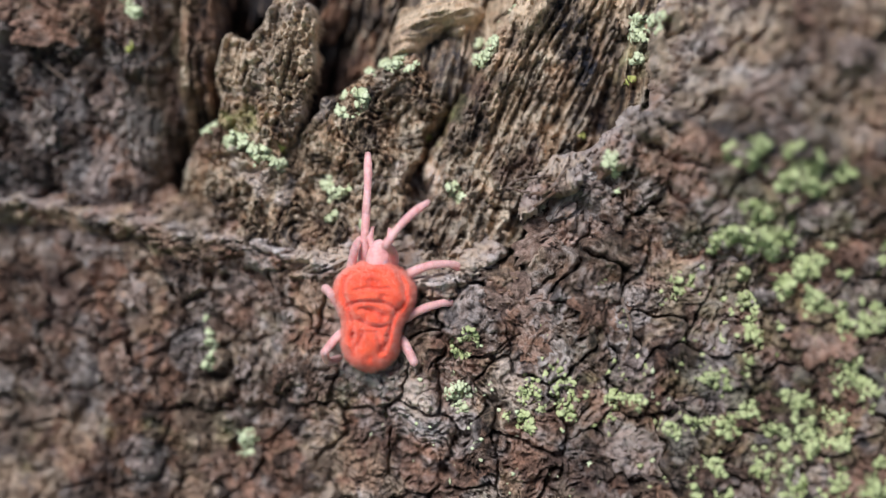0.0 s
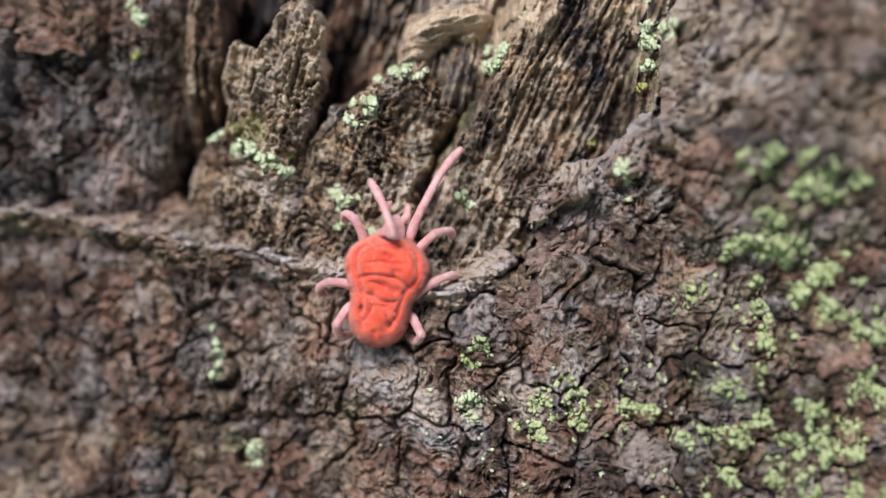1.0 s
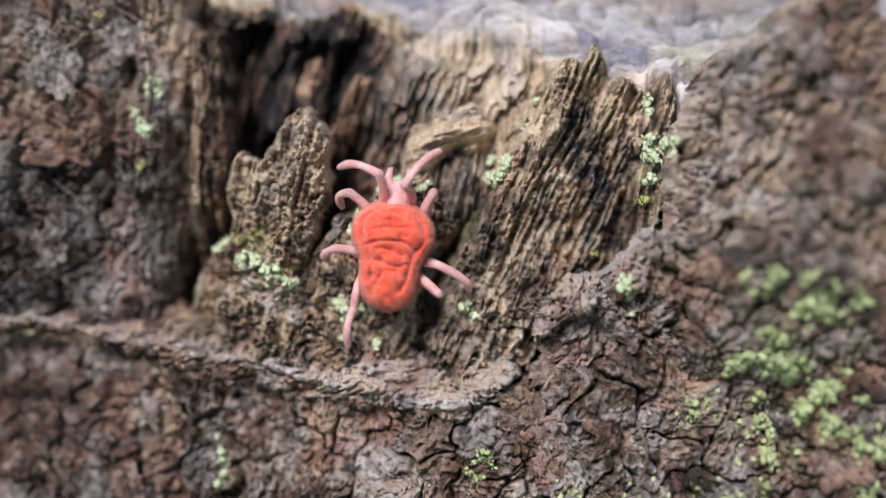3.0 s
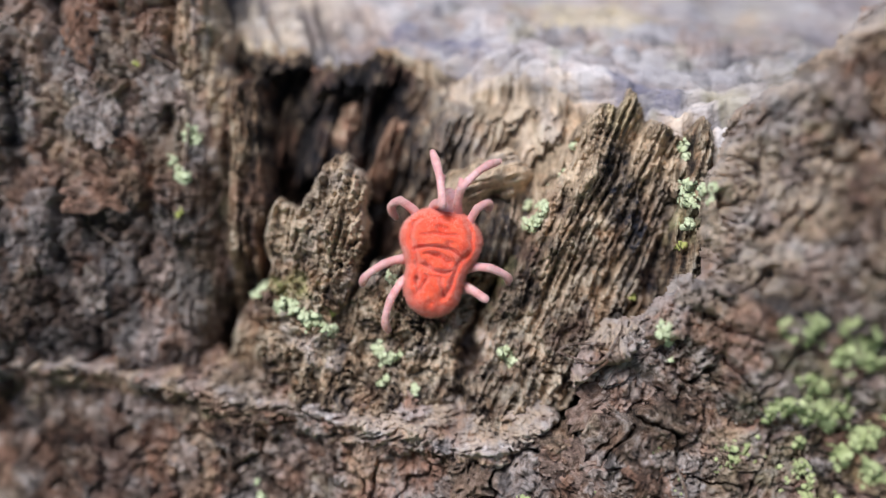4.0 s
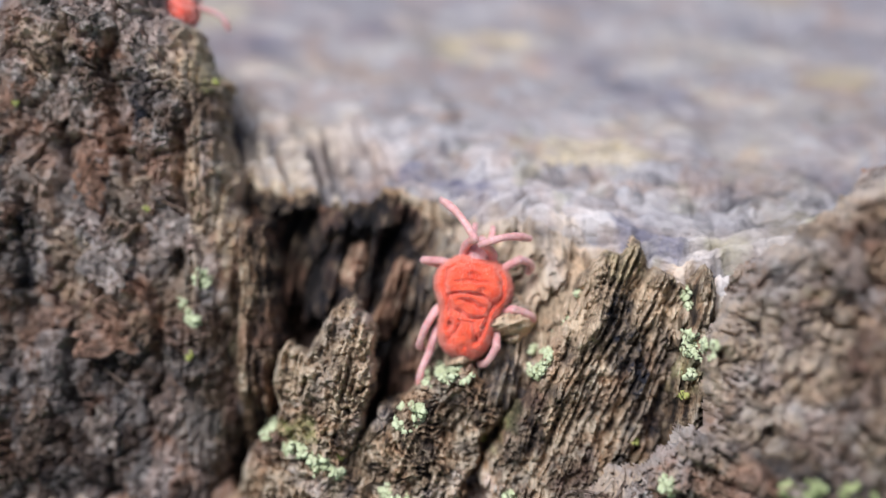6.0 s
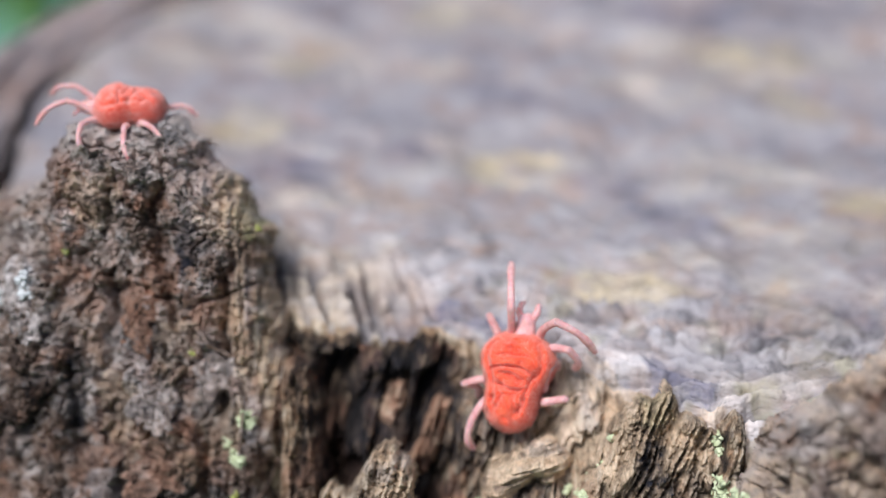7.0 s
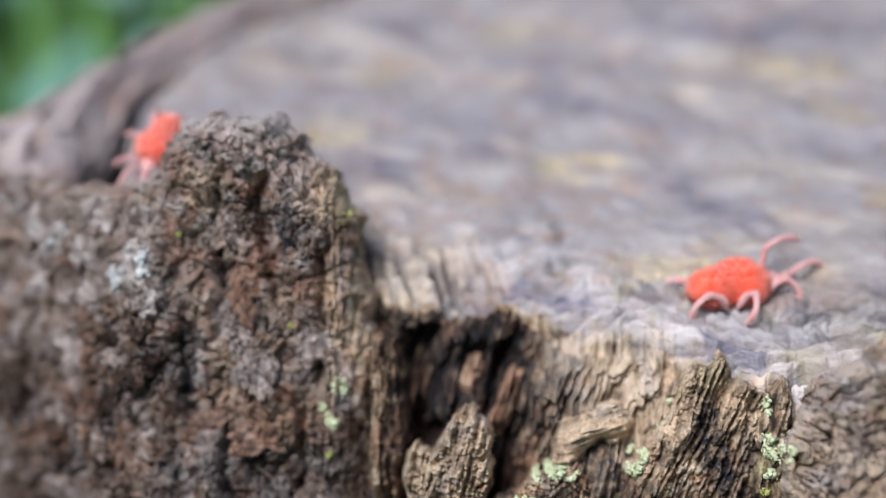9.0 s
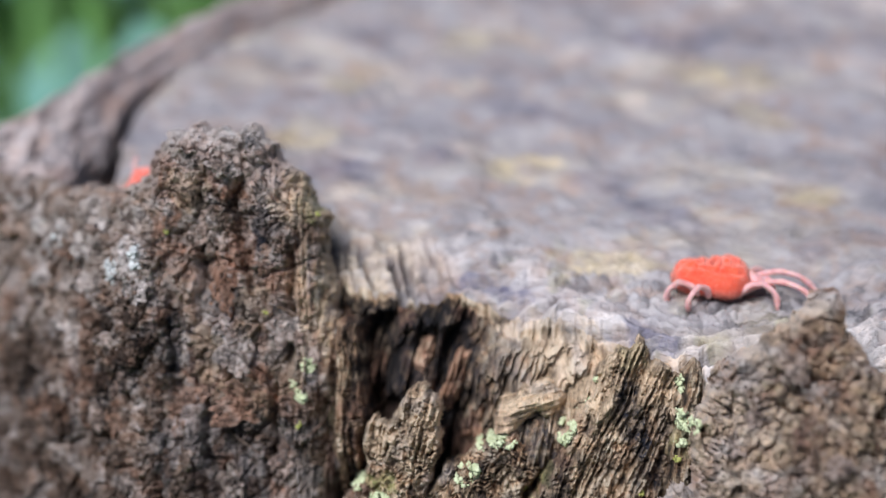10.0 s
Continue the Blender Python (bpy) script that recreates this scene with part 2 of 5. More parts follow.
def grid_faces(keep):
    """Quads of a lattice whose four corners are kept, and the kept corners' numbers."""
    number = np.full(keep.shape, -1)
    number[keep] = np.arange(keep.sum())
    a, b, c, d = number[:-1, :-1], number[:-1, 1:], number[1:, 1:], number[1:, :-1]
    ok = (a >= 0) & (b >= 0) & (c >= 0) & (d >= 0)
    return np.stack([a[ok], b[ok], c[ok], d[ok]], 1)


# ---- the stump's broken face, on one lattice ----
RES = 0.0042
GU, GW = np.meshgrid(np.arange(-2.7, 1.7, RES), np.arange(-1.0, 2.0, RES))
FRONT = np.full(GU.shape, 5.0)


def inside_by(outline, u, w):
    """Signed distance to a closed outline, positive inside."""
    near, inside = np.full(u.shape, 9.0), np.zeros(u.shape, bool)
    for (ax, ay), (bx, by) in zip(outline, outline[1:] + outline[:1]):
        ex, ey = bx - ax, by - ay
        t = np.clip(((u - ax) * ex + (w - ay) * ey) / (ex * ex + ey * ey), 0, 1)
        near = np.minimum(near, np.hypot(u - ax - t * ex, w - ay - t * ey))
        cross = (ay > w) != (by > w)
        inside ^= cross & (u < (w - ay) * ex / (ey if ey else 1e-9) + ax)
    return np.where(inside, near, -near)


def pebbles(u, w, cell, seed):
    """Rounded crumbs parted by gaps: depth 0 on a crumb's top to 1 in the gap, and each crumb's own mark."""
    k = cell * 0.55
    wu, ww = u + k * fbm(u / cell / 2.2, w / cell / 2.2, 2, seed), w + k * fbm(u / cell / 2.2, w / cell / 2.2, 2, seed + 3)
    f1, f2, mark = worley(wu / cell, ww / (cell * 1.15), seed)
    return 1 - step(0.0, 0.42, f2 - f1) * (1 - 0.45 * f1), mark


def bark_relief(u, w, seed, cell=0.15, crack=0.05):
    """Crumbling bark: plates parted by cracks, covered with crumbs and worm-like gnarls."""
    wu, ww = u + 0.06 * fbm(u * 6, w * 6, 3, seed), w + 0.06 * fbm(u * 6, w * 6, 3, seed + 3)
    f1, f2, mark = worley(wu / cell, ww / (cell * 1.3), seed)
    big, big_mark = pebbles(u, w, cell * 0.42, seed + 40)
    small, small_mark = pebbles(u, w, cell * 0.19, seed + 50)
    crumb, crumb_mark = pebbles(u, w, 0.0175, seed + 80)
    where = step(-0.3, 0.4, fbm(u * 5, w * 5, 2, seed + 21))
    worm = ridged(wu * 17, ww * 21, 2, seed + 11)
    # curled fibres whose lie changes from plate to plate
    lie = 2.4 * (mark - 0.5) + 0.9 * fbm(u * 5, w * 5, 2, seed + 95)
    a, b = wu * np.cos(lie) + ww * np.sin(lie), ww * np.cos(lie) - wu * np.sin(lie)
    a = a + 0.012 * perlin(u * 30, w * 30, seed + 96)
    strand = 1 - 2.4 * np.abs(perlin(a * 34, b * 15, seed + 90))
    thread = 1 - 2.4 * np.abs(perlin(a * 66, b * 26, seed + 92))
    d = 0.7 * crack * (1 - step(0.0, 0.10, f2 - f1)) + 0.05 * (mark - 0.5)
    d = d + (0.012 + 0.014 * where) * big + 0.018 * (big_mark - 0.5) + 0.010 * small + 0.008 * (small_mark - 0.5)
    d = d - 0.035 * fbm(u * 3.2, w * 3.2, 3, seed + 7) - 0.012 * worm + (0.004 + 0.006 * where) * crumb + 0.004 * (crumb_mark - 0.5)
    d = d - 0.017 * strand - 0.008 * thread
    # tone follows the relief: gaps between strands get shade painted in
    return d, 0.25 * small_mark + 0.4 * big_mark + 0.55 * mark + 0.2 * crumb_mark - 0.74 + 0.15 * worm + 0.36 * strand + 0.18 * thread


def wood_relief(u, w, seed, lean=0.3, amp=1.0, knobs=0.009):
    """Rotten wood: fibres that lean, bundled in strips, broken by short cracks."""
    warp = 0.014 * fbm(u * 7, w * 3, 3, seed)
    a = u - lean * w + warp
    strip = perlin(a * 17, w * 3.0, seed + 2)
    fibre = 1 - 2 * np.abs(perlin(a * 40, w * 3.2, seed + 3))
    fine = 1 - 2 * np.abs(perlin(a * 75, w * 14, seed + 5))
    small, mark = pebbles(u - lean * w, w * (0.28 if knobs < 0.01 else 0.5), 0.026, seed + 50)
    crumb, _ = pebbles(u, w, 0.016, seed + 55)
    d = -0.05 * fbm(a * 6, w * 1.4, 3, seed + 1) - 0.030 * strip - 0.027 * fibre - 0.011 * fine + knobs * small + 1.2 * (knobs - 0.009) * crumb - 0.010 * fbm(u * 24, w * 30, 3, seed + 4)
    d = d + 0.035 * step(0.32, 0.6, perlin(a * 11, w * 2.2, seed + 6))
    # fibre crests lighter, furrows darker: groove shade carried by the tone
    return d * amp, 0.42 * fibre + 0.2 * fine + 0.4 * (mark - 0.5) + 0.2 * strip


def mixed_relief(*items):
    """Sum of reliefs with weights."""
    d, tone = 0.0, 0.0
    for (depth, mark), k in items:
        d, tone = d + depth * k, tone + mark * k
    return d, tone


def relief(name, parent, outline, depth, detail, mat, label="", rim=0.07, thick=0.3, ragged=0.03, seed=0, masks=None, steep=True):
    """One broken piece of the stump, thick towards its back, with a worn and ragged edge."""
    global FRONT
    us, ws = [p[0] for p in outline], [p[1] for p in outline]
    pick = (GU[0] > min(us) - 0.05) & (GU[0] < max(us) + 0.05)
    rows = (GW[:, 0] > min(ws) - 0.05) & (GW[:, 0] < max(ws) + 0.05)
    box = np.ix_(rows, pick)
    u, w = GU[box], GW[box]
    du = ragged * fbm(u * 9, w * 9, 3, seed + 60, 0.4)
    dw = ragged * fbm(u * 12, w * 7, 3, seed + 70, 0.4)
    sd = inside_by(outline, u + du, w + dw)
    keep = sd > 0
    e = np.clip(sd / rim, 0, 1)
    rough, tone = detail(u, w)
    edge = 1 - np.sqrt(np.clip(1 - (1 - e) ** 2, 0, 1)) if steep else (1 - e) ** 2
    v = depth(u, w) + rough * (1.0 if steep else 0.25 + 0.75 * e) + thick * edge
    FRONT[box] = np.where(keep, np.minimum(FRONT[box], v), FRONT[box])
    values = {k: np.clip(fn(u, w), 0, 1)[keep] for k, fn in (masks or {}).items()}
    values["tone"] = tone[keep]
    me = mesh_of(name, place(u[keep], v[keep], w[keep]), grid_faces(keep)[:, ::1], mat, True, values)
    return part(name, me, parent, label)


stump = tagged(new("tree_stump"), "rotten old tree stump with broken bark and splintered edge", "tree stump")


def patchy(seed, size, low, high):
    return lambda u, w: 0.6 * step(low, high, fbm(u / size, w / size, 4, seed))


def spots(*items):
    """A stain made of soft-edged spots (u, w, radii, turn), frayed by noise."""
    def fn(u, w):
        total = 0.0
        for cu, cw, ru, rw, turn in items:
            total = total + blob(u, w, cu, cw, ru, rw, turn)
        return step(0.35, 0.75, total + 0.35 * fbm(u * 16, w * 16, 3, 5))
    return fn


def plates(seed, cell, low, strength=0.8):
    """Single plates of bark picked out by chance, with frayed edges."""
    def fn(u, w):
        wu, ww = u + 0.3 * cell * fbm(u / cell * 1.3, w / cell * 1.3, 4, seed), w + 0.3 * cell * fbm(u / cell * 1.3, w / cell * 1.3, 4, seed + 3)
        f1, f2, mark = worley(wu / cell, ww / (cell * 1.4), seed)
        return strength * step(low, low + 0.03, mark) * step(0.03, 0.14, f2 - f1)
    return fn


def both(*fns):
    def fn(u, w):
        total = 0.0
        for f in fns:
            total = np.maximum(total, f(u, w))
        return total
    return fn


# lower bark slab below the ledge
relief("bark_slab", stump,
       [(-2.6, 0.22), (-1.32, 0.19), (-1.1, 0.16), (-0.8, 0.14), (-0.45, 0.05), (-0.2, 0.02), (0.0, -0.03), (0.25, 0.1), (0.5, 0.15), (1.6, 0.2), (1.6, -0.98), (-2.6, -0.98)],
       lambda u, w: 0.06 - 0.24 * u + 0.08 * step(-1.0, -2.2, u) + 0.10 * blob(u, w, -0.5, -0.6, 0.5, 0.4) - 0.05 * blob(u, w, -0.1, -0.3, 0.35, 0.2),
       lambda u, w: mixed_relief((bark_relief(u, w, 3, 0.17, 0.10), 1.0), (wood_relief(u, w, 4, -0.9, 0.7), 0.8 * blob(u, w, -0.17, -0.30, 0.22, 0.09, -48)), ((0.0, -0.08 + 1.1 * blob(u, w, -0.2, -0.28, 0.20, 0.11, -48)), 1.0)),
       BARK, "lower bark plates, cracked and crusted with lichen", rim=0.05, thick=0.16, ragged=0.03, seed=3,
       masks={"rust": both(patchy(21, 0.22, -0.05, 0.5), plates(201, 0.15, 0.62), spots((-0.95, -0.15, 0.12, 0.2, 0))), "pale": both(patchy(26, 0.1, 0.3, 0.8), plates(202, 0.12, 0.8, 0.6), lambda u, w: 0.9 * step(0.25, 0.6, blob(u, w, -0.17, -0.30, 0.21, 0.10, -48)) * step(-0.4, 0.2, fbm((u + w) * 16, (u - w) * 4, 3, 72)), spots((-0.1, -0.37, 0.17, 0.08, -50), (-0.55, 0.08, 0.15, 0.03, -10), (-0.35, 0.03, 0.15, 0.03, -10))),
              "char_shade": lambda u, w: both(patchy(23, 0.35, 0.2, 0.7), patchy(24, 0.07, 0.3, 0.7))(u, w) * (1 - blob(u, w, -0.17, -0.30, 0.24, 0.12, -48)), "moss": both(patchy(25, 0.2, 0.5, 1.1), lambda u, w: 0.55 * blob(u, w, 0.95, -0.25, 0.45, 0.35) * step(-0.2, 0.3, fbm(u * 8, w * 8, 3, 79))), "gold": plates(208, 0.14, 0.74, 0.45)})

# ledge on top of the slab
def ridge(u):
    return np.interp(u, [-1.6, -1.32, -1.1, -0.8, -0.45, -0.2, 0.0, 0.25, 0.45], [0.21, 0.19, 0.16, 0.13, 0.05, 0.01, -0.02, 0.06, 0.14])


def rough_ridge(u, w):
    return ridge(u) + 0.028 * fbm(u * 4.5, w * 3, 4, 57)


relief("ledge", stump,
       [(-1.55, 0.12), (-1.55, 0.30), (-1.1, 0.26), (-0.8, 0.24), (-0.4, 0.17), (-0.1, 0.14), (0.05, 0.14), (0.12, 0.13), (0.16, 0.08), (0.13, 0.0), (0.03, -0.07), (-0.06, -0.1), (-0.25, -0.08), (-0.5, -0.03), (-0.85, 0.06), (-1.1, 0.08)],
       lambda u, w: 0.0 - 0.23 * u + 1.4 * np.maximum(0, w - rough_ridge(u, w)) + 1.0 * np.maximum(0, rough_ridge(u, w) - w),
       lambda u, w: mixed_relief((bark_relief(u, w * 1.6, 5, 0.14, 0.04), 1.0), (wood_relief(w, u, 6, 0.1), 0.4), ((0.0, 0.2 + 0.5 * step(-0.75, -0.45, u) - 0.75 * step(0.1, 0.5, fbm(u * 9, w * 14, 3, 56))), 1.0)), BARK, "pale ridge of bark along the ledge, highlight painted on its crest", rim=0.04, thick=0.15, ragged=0.06, seed=5,
       # pinkish bark, with a narrow highlight painted along the crest
       masks={"pale": lambda u, w: 0.75 * step(-0.03, 0.0, w - rough_ridge(u, w)) * (0.4 + 0.6 * step(-0.75, -0.5, u)) * step(-0.25, 0.35, fbm(u * 8, w * 11, 3, 55)) + 0.7 * step(0.035, 0.0, np.abs(w - rough_ridge(u, w) - 0.01)) * step(-0.4, 0.1, fbm(u * 6, w * 6, 3, 82)), "gold": patchy(58, 0.1, -0.2, 0.3),
              "rust": both(patchy(59, 0.13, -0.05, 0.4), plates(209, 0.1, 0.65, 0.8)), "char_shade": patchy(60, 0.1, 0.3, 0.6)})

# strip behind the ledge at the feet of the splinters
relief("inner_bark", stump,
       [(-1.5, 0.5), (-1.5, 0.05), (-0.3, -0.1), (0.4, -0.1), (0.75, 0.2), (0.62, 0.45), (0.2, 0.35), (-0.2, 0.4), (-0.7, 0.42)],
       lambda u, w: 0.27 - 0.12 * u + 0.10 * step(0.1, 0.4, w) + 0.3 * step(-0.6, -0.7, u) * step(0.2, 0.3, w) + 0.35 * step(0.0, 0.15, u) * step(0.08, 0.2, w),
       lambda u, w: mixed_relief((bark_relief(u, w, 8, 0.13, 0.04), 1.0), ((0.0, 0.45 * step(-0.6, -0.3, u)), 1.0)), BARK, rim=0.08, thick=0.2, seed=8,
       # the single dark spot paints the shadow of the pit behind the lip
       masks={"pale": both(patchy(36, 0.12, -0.1, 0.5), spots((-0.5, 0.12, 0.2, 0.03, -10), (-0.2, 0.1, 0.2, 0.03, 5))), "rust": patchy(31, 0.3, 0.2, 0.7), "char_shade": both(patchy(33, 0.3, 0.4, 0.8), spots((0.18, 0.2, 0.10, 0.12, 30))), "moss": patchy(34, 0.3, 0.6, 0.9)})

# splinters in the notch
relief("splinter", stump,
       [(-0.86, 0.15), (-0.82, 0.36), (-0.72, 0.46), (-0.70, 0.69), (-0.665, 0.73), (-0.60, 0.695), (-0.565, 0.77), (-0.515, 0.83), (-0.455, 0.885), (-0.42, 0.85), (-0.395, 0.75), (-0.36, 0.64), (-0.42, 0.45), (-0.5, 0.3), (-0.45, 0.1), (-0.6, 0.05)],
       lambda u, w: 0.17 - 0.10 * w + 0.1 * np.abs(u + 0.52) + 0.2 * step(-0.55, -0.9, u),
       lambda u, w: mixed_relief((wood_relief(u, w, 12, 0.16, 1.25, 0.018), 1.0 - 0.6 * step(0.7, 0.4, w)), (bark_relief(u, w, 13, 0.10, 0.03), 0.6 + 0.55 * step(0.7, 0.4, w))),
       WOOD, "upright grey splinter of rotten wood", rim=0.032, thick=0.24, ragged=0.028, seed=12,
       masks={"moss": spots((-0.62, 0.45, 0.08, 0.05, 0)), "gold": lambda u, w: 0.5 * step(0.45, 0.7, w + 0.2 * fbm(u * 12, w * 5, 3, 42)), "char_shade": patchy(41, 0.12, -0.15, 0.6), "rust": patchy(43, 0.3, 0.4, 0.9), "pale": patchy(44, 0.12, 0.25, 0.8)})
relief("splinter", stump,
       [(-0.62, 0.05), (-0.54, 0.35), (-0.40, 0.48), (-0.28, 0.60), (-0.20, 0.655), (-0.10, 0.665), (-0.03, 0.62), (0.0, 0.5), (-0.08, 0.33), (-0.1, 0.15), (-0.15, 0.02)],
       lambda u, w: 0.15 - 0.08 * w + 0.25 * np.abs(u + 0.20 + 0.2 * (0.6 - w)),
       lambda u, w: mixed_relief((wood_relief(u, w, 14, 0.4, 1.0, 0.021), 0.45), (bark_relief(u, w, 15, 0.13, 0.035), 1.0)),
       WOOD, "low splinter of wood crusted with pale lichen", rim=0.035, thick=0.26, ragged=0.032, seed=14,
       masks={"char_shade": patchy(45, 0.12, -0.15, 0.6), "pale": patchy(46, 0.2, 0.4, 0.9), "rust": patchy(48, 0.3, 0.3, 0.9)})
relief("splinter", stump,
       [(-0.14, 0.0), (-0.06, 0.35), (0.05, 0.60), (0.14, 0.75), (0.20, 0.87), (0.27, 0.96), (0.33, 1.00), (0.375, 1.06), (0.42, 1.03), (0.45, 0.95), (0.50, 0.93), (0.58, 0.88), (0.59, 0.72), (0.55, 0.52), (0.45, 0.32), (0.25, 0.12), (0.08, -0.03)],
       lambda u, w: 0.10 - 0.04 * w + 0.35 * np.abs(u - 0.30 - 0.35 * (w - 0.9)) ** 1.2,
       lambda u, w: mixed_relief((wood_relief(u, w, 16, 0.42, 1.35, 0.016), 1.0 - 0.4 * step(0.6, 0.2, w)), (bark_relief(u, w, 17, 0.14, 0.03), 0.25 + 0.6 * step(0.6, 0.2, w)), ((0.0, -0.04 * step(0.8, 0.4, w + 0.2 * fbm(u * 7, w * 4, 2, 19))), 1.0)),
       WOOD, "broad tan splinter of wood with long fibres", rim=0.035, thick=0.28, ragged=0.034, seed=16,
       # right flank: cleft shade put into colour; foot: dark rotten wood
       masks={"gold": lambda u, w: 0.8 * step(0.45, 0.8, w + 0.25 * fbm(u * 9, w * 4, 3, 49)), "char_shade": both(lambda u, w: 0.85 * step(-0.02, 0.03, u - 0.39 - 0.3 * (w - 0.6)) * step(0.85, 0.7, w) * step(-0.35, 0.1, fbm(u * 22, w * 4, 3, 80)), lambda u, w: 0.65 * step(0.0, 0.5, fbm(u * 11, w * 5, 3, 50) + 0.66 - w), spots((0.34, 0.74, 0.07, 0.15, 10), (0.44, 0.55, 0.05, 0.2, 20), (0.3, 0.2, 0.12, 0.05, 20)), patchy(51, 0.13, 0.1, 0.7)), "rust": patchy(54, 0.2, 0.2, 0.7), "moss": spots((0.36, 0.97, 0.09, 0.06, 0), (0.0, 0.5, 0.05, 0.1, -30)), "pale": patchy(52, 0.2, 0.55, 0.95)})
relief("splinter", stump,
       [(0.48, 0.42), (0.49, 0.55), (0.51, 0.75), (0.55, 0.92), (0.62, 0.98), (0.66, 0.8), (0.62, 0.55), (0.58, 0.4)],
       lambda u, w: 0.06 - 0.05 * w + 0.0 * u,
       lambda u, w: wood_relief(u, w, 18, 0.2, 1.0, 0.02), WOOD, "narrow strip of wood with pale green lichen", rim=0.05, thick=0.3, ragged=0.02, seed=18,
       masks={"moss": patchy(53, 0.2, 0.2, 0.6), "char_shade": patchy(157, 0.08, 0.0, 0.4)})

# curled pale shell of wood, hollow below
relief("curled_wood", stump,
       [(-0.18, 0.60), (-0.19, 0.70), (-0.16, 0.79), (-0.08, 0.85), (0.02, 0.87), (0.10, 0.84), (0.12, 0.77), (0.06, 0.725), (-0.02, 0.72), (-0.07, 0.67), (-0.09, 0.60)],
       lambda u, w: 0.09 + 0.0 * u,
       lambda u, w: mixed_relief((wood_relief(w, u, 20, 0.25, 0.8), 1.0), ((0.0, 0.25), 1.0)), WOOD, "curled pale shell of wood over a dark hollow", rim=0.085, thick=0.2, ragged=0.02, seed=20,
       masks={"gold": lambda u, w: 0.95 + 0.0 * u, "char_shade": patchy(156, 0.05, 0.2, 0.5), "pale": spots((0.02, 0.83, 0.07, 0.025, 0)), "rust": spots((-0.14, 0.68, 0.04, 0.08, 0))})
# blackened piece added under the curl, standing in for the hollow's shade
relief("shaded_hollow", stump,
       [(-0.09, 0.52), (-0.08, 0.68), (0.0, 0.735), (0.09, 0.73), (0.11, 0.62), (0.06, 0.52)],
       lambda u, w: 0.17 + 0.0 * u, lambda u, w: wood_relief(u, w, 22, 0.2), WOOD, "hollow under the curl with its shade painted black", rim=0.05, thick=0.1, seed=22,
       masks={"char_shade": lambda u, w: 0.9 + 0.0 * u})
# reddish lumps of wood left standing in the recess
for k, (cu, cw, h, lean) in enumerate([(-0.34, 0.88, 0.17, 0.35), (-0.24, 0.74, 0.13, 0.25), (-0.47, 0.97, 0.10, 0.3), (-0.20, 0.97, 0.20, 0.05)]):
    relief("wood_strip", stump,
           [(cu - 0.06 - lean * h, cw - h), (cu - 0.05, cw), (cu - 0.035 + lean * h * 0.6, cw + h * 0.6), (cu + 0.035 + lean * h * 0.6, cw + h * 0.6), (cu + 0.055, cw), (cu + 0.04 - lean * h, cw - h)],
           lambda u, w: 0.34 + 0.025 * (k % 4) + 0.3 * np.abs(u - cu), lambda u, w: wood_relief(u, w, 140 + k, lean, 1.2), WOOD, "reddish strip of rotten wood", rim=0.045, thick=0.14, ragged=0.018, seed=140 + k,
           masks={"rust": lambda u, w: 0.8 + 0.0 * u, "char_shade": patchy(150 + k, 0.12, 0.1, 0.5)})

# bark post
def post_cracks(u, w):
    total = 0.0
    for cu, lo, hi, lean in ((-1.37, 1.10, 1.62, 0.03), (-1.17, 1.18, 1.66, -0.05), (-1.49, 0.75, 1.2, 0.0), (-1.02, 0.9, 1.45, 0.08), (-1.1, 0.45, 0.85, 0.1), (-1.32, 0.4, 0.8, -0.1)):
        across = u - cu - lean * (w - lo) + 0.035 * fbm(u * 6, w * 6, 3, 63)
        total = total + 0.075 * np.exp(-(across / 0.020) ** 2) * step(lo - 0.06, lo + 0.06, w) * step(hi + 0.06, hi - 0.06, w)
    return total


